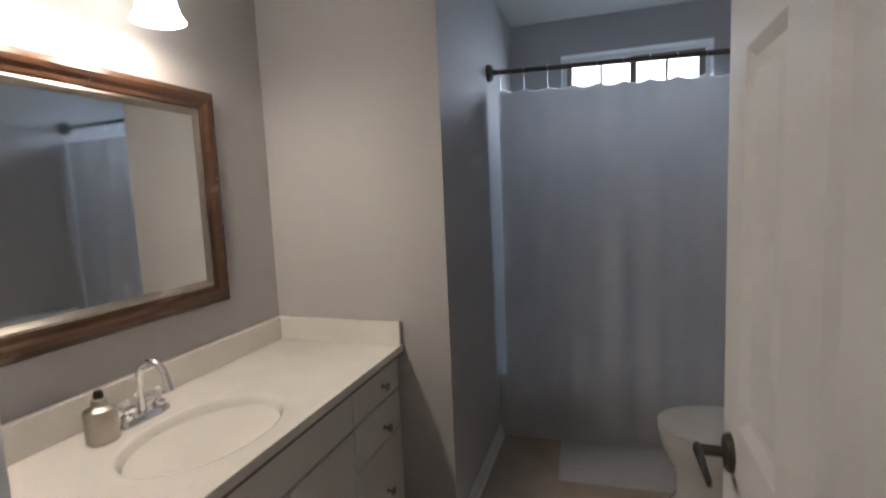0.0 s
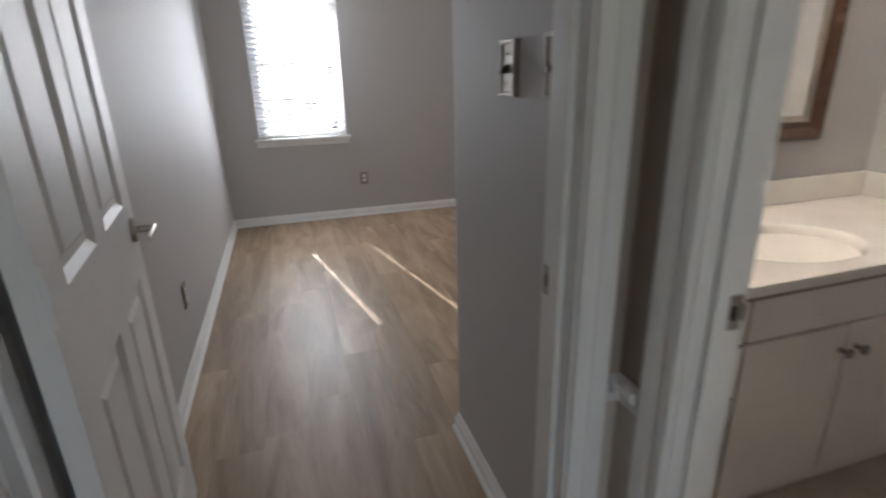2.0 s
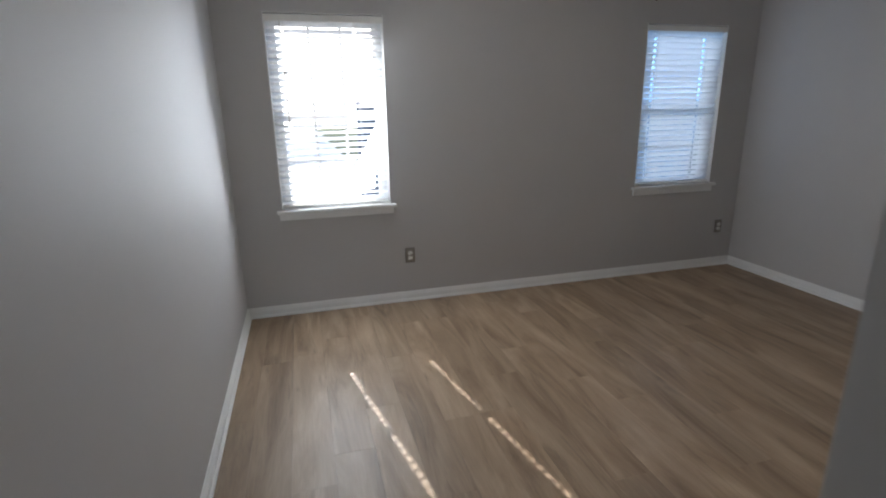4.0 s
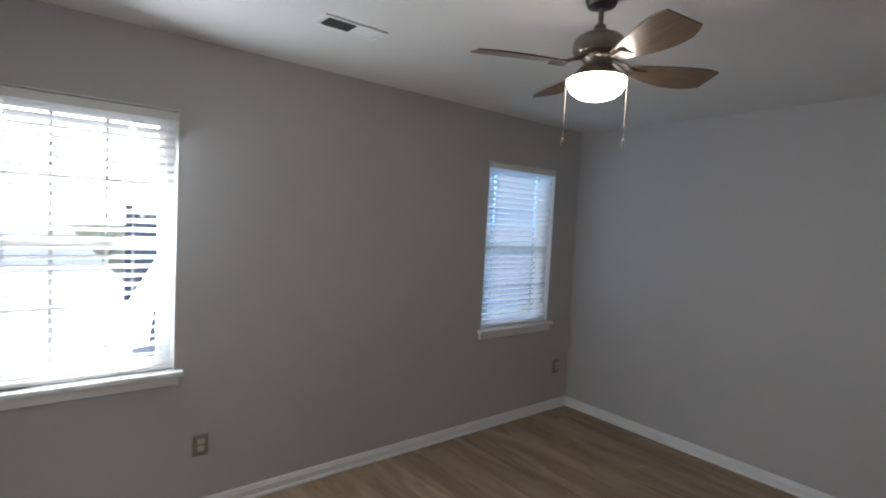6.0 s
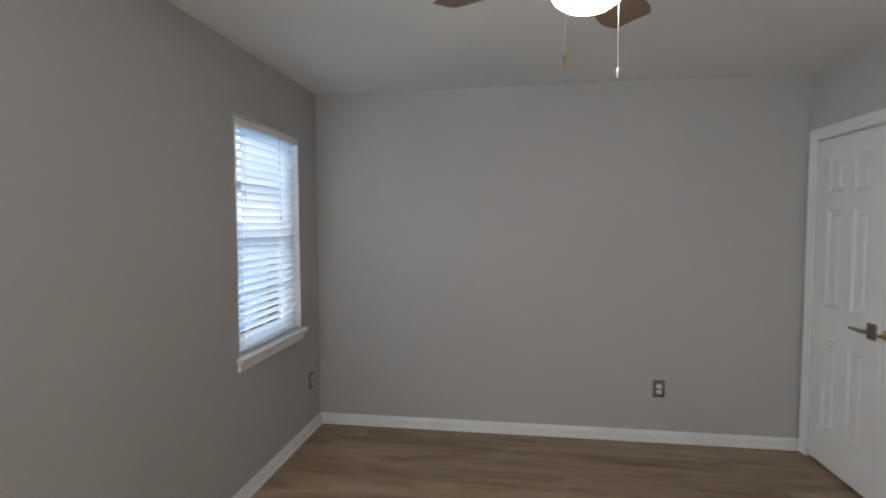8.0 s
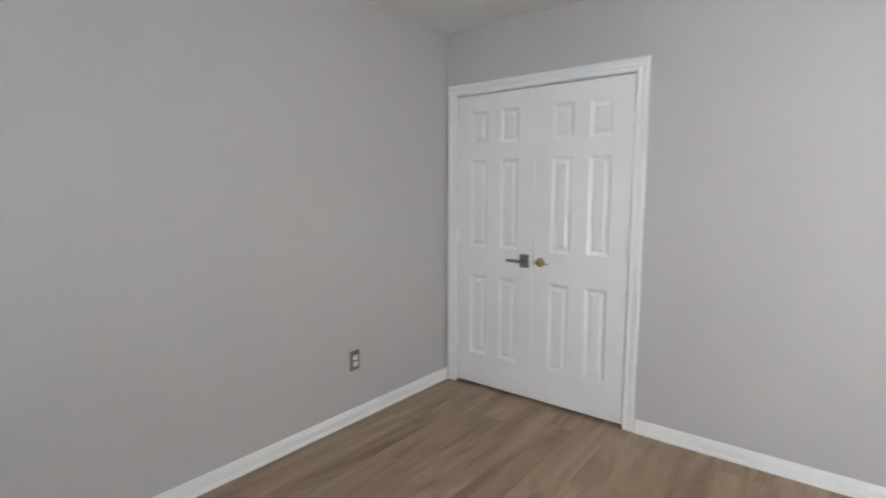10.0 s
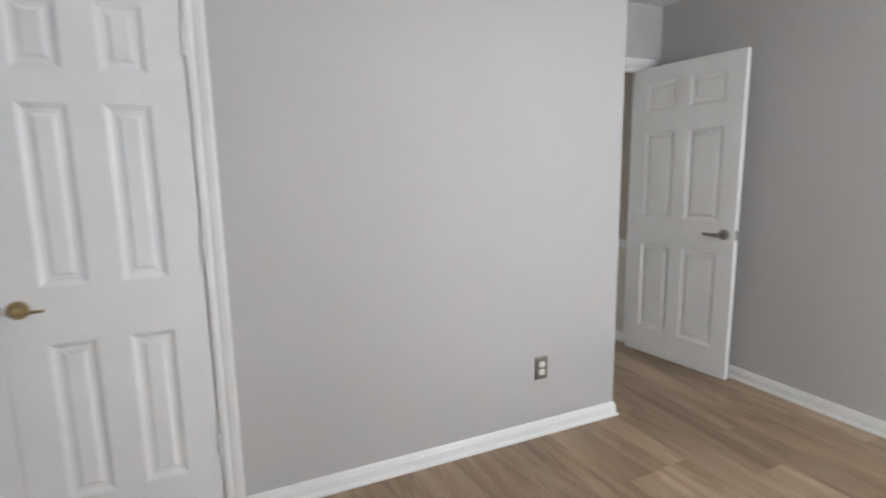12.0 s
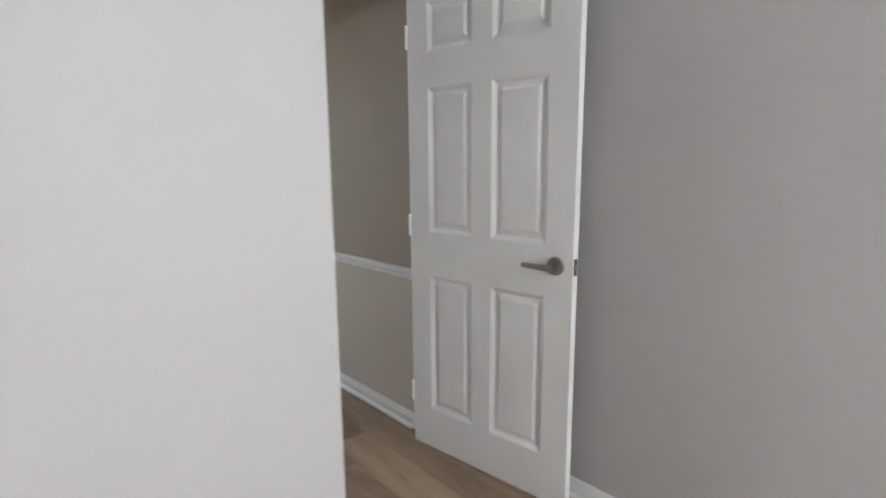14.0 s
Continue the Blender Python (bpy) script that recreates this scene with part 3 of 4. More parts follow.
for z in (0.25, 1.02, 1.80):
    hb = bmesh.new()
    add_box(hb, -0.0025, -0.0005, 0.014, 0.034, z - 0.045, z + 0.045, 0.0006)
    tube([(-0.004, -0.005, z - 0.046), (-0.004, -0.005, z + 0.046)], 0.006, 10, hb)
    part("hinge", hb, DOOR, d1, "painted-over hinge")
    part("hinge_leaf", box(0.0, 0.0015, DY1 - 0.066, DY1 - 0.030, z - 0.033, z + 0.057, 0.0006), BRONZE, f1, "dark worn hinge leaf", m=pose(BD[0], 0, 0))

d2 = panel_door("bathroom_door", 0.711, 2.02, 0.036, pose(BX1 + 0.020, -0.017, 0.012, 0, 0, -0.3), "white six-panel bathroom door standing open into the room")
lever(d2, 0.711 - 0.062, 0.925, 0.036, 1, -1, BRONZE, label="dark bronze lever handle on a round rose")
lever(d2, 0.711 - 0.062, 0.925, 0.0, -1, -1, BRONZE)
for z in (0.25, 1.02, 1.80):
    hb = bmesh.new()
    add_box(hb, -0.0016, -0.0004, 0.002, 0.034, z - 0.045, z + 0.045, 0.0006)
    hp = part("hinge", hb, DOOR, d2, "painted-over hinge leaf")
    for k, (yy, zz) in enumerate(((0.023, 0.03), (0.010, 0.0), (0.023, -0.03))):
        part("screw", lathe([(0.0024, 0.0), (0.0024, 0.0008), (0, 0.0010)], 10), BRONZE, hp, m=pose(-0.0016, yy, z + zz, 0, -90))
    kb = bmesh.new()
    tube([(-0.006, -0.004, z - 0.046), (-0.006, -0.004, z + 0.046)], 0.006, 10, kb)
    part("hinge_knuckle", kb, BRONZE, d2)

# Unseen black cloth added behind the door so the hinge gap reads dark.
gap_bm = bmesh.new()
rows = []
for k in range(9):
    v = k / 8
    z = 1.90 - 0.84 * v
    ring = []
    for q in range(28):
        a = 2 * math.pi * q / 28
        wob = 1 + 0.10 * math.sin(3 * a + 2.1 * v) * (0.3 + v)
        ring.append((0.150 + 0.132 * math.cos(a), -0.026 + 0.024 * math.sin(a) * wob, z + 0.006 * math.sin(5 * a)))
    rows.append(ring)
towel = part("towel", loft(rows, gap_bm), GAP_BLACK, None, smooth=True, m=d2.matrix_basis.copy())
tagged(towel, "black cloth roll added behind the bathroom door to darken the hinge gap", "towel")
half = (CD[1] - CD[0]) / 2
for k in (0, 1):
    # leaves hang from both side jambs and meet in the middle
    if k == 0:
        m = pose(CD[1] - 0.003, SY - 0.001, 0.020, 0, 0, 180)
    else:
        m = pose(CD[0] + 0.003, SY - 0.036, 0.020)
    w = half - 0.0045
    c = panel_door("closet_door", w, 2.006, 0.035, m, "white six-panel closet door, closed, with a " + ("square nickel lever" if k == 0 else "small brass lever"), "closet double doors")
    if k == 0:
        lever(c, w - 0.058, 0.915, 0.0, -1, -1, PLATE, square=True, label="dark nickel lever on a square rose")
    else:
        lever(c, w - 0.05, 0.915, 0.035, 1, -1, BRASS, small=True, label="old brass lever on a round rose")
        part("latch_edge", box(w - 0.004, w + 0.0015, 0.03, 0.0358, 0.90, 0.93, 0.0005), BRASS, c)
    for z in (0.31, 1.06, 1.79):
        hb = bmesh.new()
        yy = -0.006 if k == 0 else 0.041
        tube([(-0.001, yy, z - 0.045), (-0.001, yy, z + 0.045)], 0.0065, 10, hb)
        add_box(hb, -0.001, 0.012, min(yy, yy + (0.005 if k == 0 else -0.005)), max(yy, yy + (0.005 if k == 0 else -0.005)), z - 0.043, z + 0.043)
        part("hinge", hb, TRIM, c, "painted-over hinge")

# closet inside stays dark behind the doors

# ---------------- bedroom windows ----------------
def slat_mesh(x0, x1, holes, depth=0.050, thick=0.0026):
    """A blind slat with route holes for the cords."""
    xs, ys = [x0], [-depth / 2, -0.010, 0.010, depth / 2]
    for h in holes:
        xs += [h - 0.0125, h + 0.0125]
    xs.append(x1)
    bm = bmesh.new()
    vs = {}
    for i, x in enumerate(xs):
        for j, y in enumerate(ys):
            for k, z in enumerate((-thick / 2, thick / 2)):
                crown = 0.0022 * (1 - (2 * y / depth) ** 2)
                vs[i, j, k] = bm.verts.new((x, y, z + crown))
    hole = lambda i, j: j == 1 and i % 2 == 1 and 0 < i < len(xs) - 2
    full = {(i, j): not hole(i, j) for i in range(len(xs) - 1) for j in range(3)}
    for (i, j), f in full.items():
        if not f:
            continue
        for k in (0, 1):
            bm.faces.new((vs[i, j, k], vs[i + 1, j, k], vs[i + 1, j + 1, k], vs[i, j + 1, k]))
        for nb, e in (((i - 1, j), ((i, j), (i, j + 1))), ((i + 1, j), ((i + 1, j), (i + 1, j + 1))),
                      ((i, j - 1), ((i, j), (i + 1, j))), ((i, j + 1), ((i, j + 1), (i + 1, j + 1)))):
            if not full.get(nb, False):
                a, b = e
                bm.faces.new((vs[(*a, 0)], vs[(*b, 0)], vs[(*b, 1)], vs[(*a, 1)]))
    return mesh_of("slat", bm, SLAT)


def window(name, x0, x1, label):
    """Vinyl double-hung window with grilles in the wall's opening, with stool and apron."""
    z0, z1 = WZ
    w = thing(name, None, label, "window", kind="structure")
    yo = NY + 0.085
    fw = 0.038

    def bar(nm, a, b, c, d, y0, y1, parent=w, mat=TRIM, bev=0.003):
        return part(nm, box(a, b, y0, y1, c, d, bev), mat, parent)

    bar("window_frame", x0, x0 + fw, z0, z1, yo, yo + 0.06)
    bar("window_frame", x1 - fw, x1, z0, z1, yo, yo + 0.06)
    bar("window_frame", x0 + fw, x1 - fw, z1 - fw, z1, yo, yo + 0.06)
    bar("window_frame", x0 + fw, x1 - fw, z0, z0 + fw, yo, yo + 0.06)
    zm = (z0 + z1) / 2 - 0.01
    for lo, hi, yy in ((z0 + fw, zm + 0.018, yo + 0.008), (zm - 0.018, z1 - fw, yo + 0.032)):
        s = part("sash", box(x0 + fw, x0 + fw + 0.032, yy, yy + 0.022, lo, hi, 0.002), TRIM, w)
        for a, b, c, d in ((x1 - fw - 0.032, x1 - fw, lo, hi), (x0 + fw + 0.032, x1 - fw - 0.032, lo, lo + 0.036), (x0 + fw + 0.032, x1 - fw - 0.032, hi - 0.034, hi)):
            part("sash_rail", box(a, b, yy, yy + 0.022, c, d, 0.002), TRIM, s)
        p = part("pane", box(x0 + fw + 0.030, x1 - fw - 0.030, yy + 0.009, yy + 0.013, lo + 0.034, hi - 0.032), GLASS, s)
        p.visible_shadow = False
        for k in (1, 2):
            gx = x0 + fw + 0.032 + (x1 - x0 - 2 * fw - 0.064) * k / 3
            part("grille", box(gx - 0.009, gx + 0.009, yy + 0.014, yy + 0.019, lo + 0.036, hi - 0.034), TRIM, s)
        gz = (lo + hi) / 2
        part("grille", box(x0 + fw + 0.032, x1 - fw - 0.032, yy + 0.0145, yy + 0.0185, gz - 0.009, gz + 0.009), TRIM, s)
    # reveal lining, stool and apron
    bar("jamb_liner", x0, x0 + 0.006, z0 + 0.026, z1 - 0.006, NY - 0.002, yo, bev=0.001)
    bar("jamb_liner", x1 - 0.006, x1, z0 + 0.026, z1 - 0.006, NY - 0.002, yo, bev=0.001)
    bar("jamb_liner", x0, x1, z1 - 0.006, z1, NY - 0.002, yo, bev=0.001)
    st = bmesh.new()
    add_box(st, x0 - 0.035, x1 + 0.035, NY - 0.045, NY - 0.0002, z0 - 0.004, z0 + 0.022, 0.006, 3)
    add_box(st, x0 + 0.0005, x1 - 0.0005, NY - 0.012, yo, z0 - 0.0035, z0 + 0.0215)
    part("window_sill", st, TRIM, w)
    part("apron", box(x0 - 0.018, x1 + 0.018, NY - 0.016, NY - 0.0002, z0 - 0.054, z0 - 0.004, 0.004, 2), TRIM, w)
    return w


def blind(x0, x1, tilt, label, wand):
    """Two-inch slatted blind hung inside the opening."""
    z0, z1 = WZ[0] + 0.024, WZ[1] - 0.008
    b = thing("window_blind", pose((x0 + x1) / 2, NY + 0.040, 0), label, "blind", "window blinds")
    hw = (x1 - x0) / 2 - 0.009
    holes = [-hw + 0.105, hw - 0.185]
    part("head_rail", box(-hw, hw, -0.028, 0.028, z1 - 0.042, z1 - 0.006, 0.002), WHITE_PL, b)
    part("valance", box(-hw - 0.004, hw + 0.004, -0.042, -0.033, z1 - 0.047, z1 - 0.004, 0.003, 2), WHITE_PL, b)
    part("bottom_rail", box(-hw, hw, -0.025, 0.025, z0 + 0.004, z0 + 0.022, 0.004, 2), WHITE_PL, b)
    me = slat_mesh(-hw, hw, holes)
    n = 28
    pitch = (z1 - 0.060 - (z0 + 0.045)) / (n - 1)
    rng = random.Random(int(x0 * 100))
    for k in range(n):
        s = new("slat", me)
        s.parent = b
        s.matrix_basis = pose(0, 0, z0 + 0.045 + k * pitch, tilt + rng.uniform(-1.2, 1.2), rng.uniform(-0.12, 0.12), 0)
    for h in holes:
        c = bmesh.new()
        tube([(h + 0.006, -0.0005, z0 + 0.02), (h + 0.006, -0.0005, z1 - 0.04)], 0.0009, 6, c)
        part("lift_cord", c, CORD, b)
        for yy in (-0.0265, 0.0265):
            lad = bmesh.new()
            tube([(h + 0.010, yy, z0 + 0.02), (h + 0.010, yy, z1 - 0.04)], 0.0011, 6, lad)
            part("ladder_cord", lad, CORD, b)
    if wand:
        wd = bmesh.new()
        tube([(-hw + 0.095, -0.048, z1 - 0.05), (-hw + 0.10, -0.055, z1 - 0.70)], [0.0022, 0.004], 8, wd)
        part("tilt_wand", wd, NICKEL, b, "grey tilt wand")
        cd = bmesh.new()
        tube([(hw - 0.14, -0.046, z1 - 0.05), (hw - 0.14, -0.047, z1 - 0.50)], 0.0011, 6, cd)
        part("pull_cord", cd, CORD, b)
        part("tassel", lathe([(0.002, 0), (0.006, -0.008), (0.007, -0.03), (0.0, -0.032)], 12), PLATE, b, "small grey tassel", True, pose(hw - 0.14, -0.047, z1 - 0.50))
    return b


window("window_1", *W1, "white double-hung bedroom window with grilles and sill")
window("window_2", *W2, "white double-hung bedroom window with grilles and sill")
blind(*W1, -26, "white slatted blind tilted half open, sunlit", True)
blind(*W2, -54, "white slatted blind nearly closed, in blue shade", False)

# ---------------- bedroom wall plates ----------------
plate_outlet(pose(0.252, NY, 0.374))
plate_outlet(pose(3.186, NY, 0.377))
plate_outlet(pose(EX, 2.61, 0.373, 0, 0, -90))
plate_outlet(pose(0.548, SY, 0.362, 0, 0, 180))
plate_outlet(pose(WX, 2.605, 0.355, 0, 0, 90))
plate_switch(pose(VX, 1.295, 1.312, 0, 0, -90))
plate_switch(pose(VX, 1.078, 1.312, 0, 0, -90))

# ---------------- ceiling fan ----------------
fan = thing("ceiling_fan", pose(FAN[0], FAN[1], 0), "four-blade brushed nickel ceiling fan with a lit bowl lamp", "ceiling fan")
part("canopy", lathe([(0.058, CEILING), (0.058, CEILING - 0.010), (0.050, CEILING - 0.032), (0.022, CEILING - 0.040), (0, CEILING - 0.040)], 32), BRONZE, fan, "dark canopy", True)
part("down_rod", lathe([(0.010, 2.35), (0.010, CEILING - 0.035)], 16), FAN_METAL, fan, smooth=True)
part("motor_housing", lathe([(0, 2.372), (0.020, 2.370), (0.024, 2.352), (0.045, 2.343), (0.080, 2.326), (0.094, 2.306), (0.096, 2.284), (0.090, 2.266), (0.072, 2.258), (0, 2.258)], 40), FAN_METAL, fan, smooth=True)
part("switch_housing", lathe([(0, 2.258), (0.055, 2.258), (0.060, 2.248), (0.052, 2.238), (0.052, 2.222), (0.064, 2.212), (0.088, 2.192), (0.099, 2.172), (0, 2.172)], 40), FAN_METAL, fan, smooth=True)
part("lamp_bowl", lathe([(0.104, 2.174), (0.107, 2.166), (0.104, 2.152), (0.091, 2.129), (0.067, 2.111), (0.036, 2.101), (0.0, 2.098)], 40), FAN_LAMP, fan, "glowing frosted glass bowl", True)
for k in range(4):
    turn = pose(0, 0, 0, 0, 0, 64 + 90 * k)
    arm = bmesh.new()
    for dy in (-0.020, 0.020):
        tube([(0.06, dy * 0.5, 2.250), (0.10, dy, 2.238), (0.13, dy, 2.224), (0.165, dy * 0.6, 2.220)], 0.0045, 8, arm)
    add_box(arm, 0.125, 0.190, -0.024, 0.024, 2.2155, 2.2190, 0.001)
    part("blade_arm", arm, BRONZE, fan, smooth=True, m=turn)
    rings, n = [], 16
    for q in range(n + 1):
        u = q / n
        half_w = 0.030 + 0.048 * math.sin(min(u * 1.3, 1) * math.pi / 2)
        if u > 0.75:
            half_w *= 1 - 0.24 * ((u - 0.75) / 0.25) ** 2
        cy = 0.012 * math.sin(u * math.pi)
        x = 0.13 + 0.342 * u
        rings.append([(x, cy - half_w, -0.0025), (x, cy + half_w, -0.0025), (x, cy + half_w, 0.0025), (x, cy - half_w, 0.0025)])
    part("fan_blade", loft(rings), BLADE, fan, "wood-grain blade lit by the lamp", m=turn @ pose(0, 0, 2.224, -13, 0, 0))
for sx, sy in ((-0.089, 0.070), (0.056, -0.090)):
    ch = bmesh.new()
    for q in range(64):
        bmesh.ops.create_icosphere(ch, subdivisions=1, radius=0.0019, matrix=Matrix.Translation((sx, sy, 2.190 - 0.0037 * q)))
    part("pull_chain", ch, NICKEL, fan)
    part("chain_fob", lathe([(0.0015, 0.012), (0.006, 0.004), (0.0065, -0.008), (0.004, -0.016), (0, -0.018)], 14), BLADE if sx < 0 else NICKEL, fan, "small pull fob", True, pose(sx, sy, 1.945))

# ---------------- ceiling register ----------------
vent = thing("ceiling_vent", pose(0.668, 4.345, CEILING), "white metal ceiling register, half its louvres open", "vent")
fr = bmesh.new()
for a, b, c, d in ((-0.155, 0.155, -0.068, -0.048), (-0.155, 0.155, 0.048, 0.068), (-0.155, -0.128, -0.048, 0.048), (0.128, 0.155, -0.048, 0.048)):
    add_box(fr, a, b, c, d, -0.007, -0.0003, 0.002)
part("frame", fr, TRIM, vent)
# Dark sheet paints the shade inside the duct.
part("backing", box(-0.128, 0.128, -0.048, 0.048, -0.0012, -0.0004), DARK, vent, "dark sheet for the shaded duct opening")
for k in range(11):
    # Open louvres: the shade between them is put into their dark colour.
    x = -0.118 + 0.0118 * k
    part("slat", box(-0.0006, 0.0006, -0.047, 0.047, -0.006, 0.001), DARK, vent, m=pose(x, 0, -0.004, 0, -35))
for k in range(10):
    x = 0.012 + 0.0118 * k
    part("slat", box(-0.0062, 0.0062, -0.047, 0.047, -0.0006, 0.0006), TRIM, vent, m=pose(x, 0, -0.005, 0, 10))
part("lever", box(0.136, 0.141, -0.012, 0.0, -0.014, -0.006, 0.001), TRIM, vent)

# ---------------- bathroom: vanity ----------------
VF = 1.022                                       # cabinet face
VA, VB = BX1 + 0.004, NX - 0.012
van = thing("vanity_cabinet", None, "cream painted bathroom vanity with drawers and two doors", "cabinet")
body = bmesh.new()
add_box(body, VA, VB, VF + 0.0185, BY - 0.002, 0.10, 0.776)
add_box(body, VA, VB, VF + 0.07, BY - 0.002, 0.0, 0.0995)
part("body", body, CAB, van)


def front(nm, a, b, c, d):
    return part(nm, box(a + 0.0042, b - 0.0042, VF, VF + 0.018, c + 0.0042, d - 0.0042, 0.003, 2), CAB, van)


def knob(parent, x, z):
    part("knob", lathe([(0.010, 0), (0.0055, 0.004), (0.0055, 0.014), (0.012, 0.019), (0.0155, 0.024), (0.014, 0.029), (0.007, 0.032), (0, 0.0325)], 20), PLATE, parent, "brushed nickel knob", True,
         pose(x, VF, z, 90))


# Brown sheet behind the fronts; the gaps' shade is put into its colour.
part("gap_backing", box(VA, VB, VF + 0.010, VF + 0.0185, 0.115, 0.776), EDGE, van, "brown backing that paints shade into the gaps round the fronts")
X1, X2 = 0.602, 1.352
for a, b in ((VA + 0.004, X1), (X2, VB - 0.004)):
    for c, d, kz in ((0.633, 0.774, 0.694), (0.474, 0.633, 0.533), (0.118, 0.474, 0.280)):
        knob(front("drawer_front", a, b, c, d), 0.450 if a < 0.5 else 1.578, kz)
front("false_front", X1, X2, 0.633, 0.774)
xm = (X1 + X2) / 2 + 0.008
knob(front("cabinet_door", X1, xm, 0.118, 0.633), xm - 0.030, 0.552)
knob(front("cabinet_door", xm, X2, 0.118, 0.633), xm + 0.030, 0.552)

# counter with a moulded oval basin
top = thing("countertop", None, "glossy cream cultured marble vanity top with oval basin", "countertop")
CA, CB, CF, CT = BX1 + 0.002, NX - 0.002, 1.003, 0.806
SX, SYY, RX, RY = 0.948, 1.235, 0.232, 0.165
bm = bmesh.new()
n = 64


def edge_point(a):
    dx, dy = math.cos(a), math.sin(a)
    k = min(((CB - SX) / dx if dx > 1e-6 else (CA - SX) / dx if dx < -1e-6 else 9e9), ((BY - 0.002 - SYY) / dy if dy > 1e-6 else (CF - SYY) / dy if dy < -1e-6 else 9e9))
    return SX + dx * k, SYY + dy * k


corner = sorted(math.atan2(y - SYY, x - SX) % (2 * math.pi) for x in (CA, CB) for y in (CF, BY - 0.002))
angles = [2 * math.pi * k / n for k in range(n)]
for c in corner:
    i = min(range(n), key=lambda q: abs(angles[q] - c))
    angles[i] = c
outer = [bm.verts.new((*edge_point(a), CT)) for a in angles]
rings = [outer]
for s, z in ((1.08, 0.0), (1.03, -0.0015), (1.0, -0.006), (0.97, -0.020), (0.93, -0.050), (0.85, -0.098), (0.66, -0.134), (0.36, -0.150), (0.10, -0.154)):
    rings.append([bm.verts.new((SX + RX * s * math.cos(a), SYY + RY * s * math.sin(a), CT + z)) for a in angles])
for a, b in zip(rings, rings[1:]):
    for k in range(n):
        bm.faces.new((a[k], a[(k + 1) % n], b[(k + 1) % n], b[k]))
bm.faces.new(rings[-1])
low = [bm.verts.new((v.co.x, v.co.y, CT - 0.028)) for v in outer]
for k in range(n):
    bm.faces.new((outer[k], outer[(k + 1) % n], low[(k + 1) % n], low[k]))
part("basin_top", bm, MARBLE, top, smooth=True)
# Thin brown strip below the counter's front edge.
part("drip_edge", box(CA, CB, CF - 0.0015, CF + 0.022, CT - 0.0375, CT - 0.0285, 0.0015), EDGE, top, "brown strip under the front edge")
part("backsplash", box(CA, CB - 0.0205, BY - 0.022, BY - 0.001, CT + 0.0003, CT + 0.098, 0.004, 3), MARBLE, top)
part("side_splash", box(CB - 0.020, CB, CF + 0.004, BY - 0.001, CT + 0.0003, CT + 0.098, 0.004, 3), MARBLE, top)
part("drain", lathe([(0.0, 0.0035), (0.016, 0.003), (0.020, 0.001), (0.021, 0.0)], 24), CHROME, top, "chrome drain ring", True, pose(SX, SYY, CT - 0.153))
# Dark disc paints the shade of an overflow hole.
part("overflow", lathe([(0.008, 0.0), (0.008, 0.002), (0.0, 0.002)], 16), DARK, top, m=pose(SX, SYY - RY * 0.93, CT - 0.035, -70))

# faucet
fc = thing("faucet", pose(SX + 0.010, 1.470, CT), "chrome centerset faucet with clear acrylic cross handles", "faucet")
part("base_plate", loft([ellipse(0, 0, 0.0, 0.082, 0.028, 36, 3), ellipse(0, 0, 0.010, 0.082, 0.028, 36, 3), ellipse(0, 0, 0.022, 0.070, 0.020, 36, 3)]), CHROME, fc, smooth=True)
sp = [(0, 0.004, 0.02), (0, 0.004, 0.07), (0, 0.002, 0.12)]
for q in range(1, 10):
    a = math.pi * q / 10
    sp.append((0, 0.002 - 0.05 + 0.05 * math.cos(a), 0.12 + 0.048 * math.sin(a)))
sp += [(0, -0.103, 0.10), (0, -0.108, 0.088)]
part("spout", tube(sp, [0.014, 0.011, 0.010] + [0.0098] * 9 + [0.0105, 0.0105], 14), CHROME, fc, smooth=True)
for sx in (-0.052, 0.052):
    part("valve_stem", lathe([(0.019, 0.018), (0.019, 0.03), (0.010, 0.036), (0.009, 0.045), (0, 0.045)], 20), CHROME, fc, smooth=True, m=pose(sx, 0, 0))
    hd = bmesh.new()
    lathe([(0.010, 0.043), (0.014, 0.05), (0.014, 0.062), (0.009, 0.068), (0, 0.069)], 16, hd)
    for q in range(4):
        a = math.pi / 4 + q * math.pi / 2
        tube([(0.008 * math.cos(a), 0.008 * math.sin(a), 0.056), (0.03 * math.cos(a), 0.03 * math.sin(a), 0.057)], [0.0065, 0.0085], 8, hd)
    part("handle", hd, ACRYL, fc, "clear acrylic cross handle", True, pose(sx, 0, 0))
part("lift_rod", tube([(0, 0.02, 0.02), (0, 0.02, 0.066)], 0.0028, 8), CHROME, fc, smooth=True)
part("rod_knob", lathe([(0.003, 0.064), (0.007, 0.07), (0.006, 0.077), (0, 0.079)], 12), CHROME, fc, smooth=True, m=pose(0, 0.02, 0))

soap = thing("soap_bottle", pose(0.828, 1.458, CT), "brushed metal soap bottle with a dark pump collar", "soap bottle")
part("bottle", lathe([(0, 0.0), (0.036, 0.001), (0.038, 0.004), (0.0385, 0.078), (0.036, 0.086), (0.022, 0.093), (0.020, 0.096), (0.0, 0.096)], 36), NICKEL, soap, smooth=True)
part("collar", lathe([(0.0185, 0.096), (0.0185, 0.112), (0.016, 0.114), (0, 0.114)], 28), NICKEL, soap, smooth=True)
part("pump", lathe([(0.012, 0.114), (0.012, 0.126), (0.009, 0.134), (0, 0.136)], 20), BLACK, soap, "dark pump head", True)

# mirror
MX0, MX1, MZ0, MZ1 = 0.437, 1.441, 1.044, 1.796
mir = thing("wall_mirror", None, "large wall mirror in a moulded dark walnut frame", "mirror")
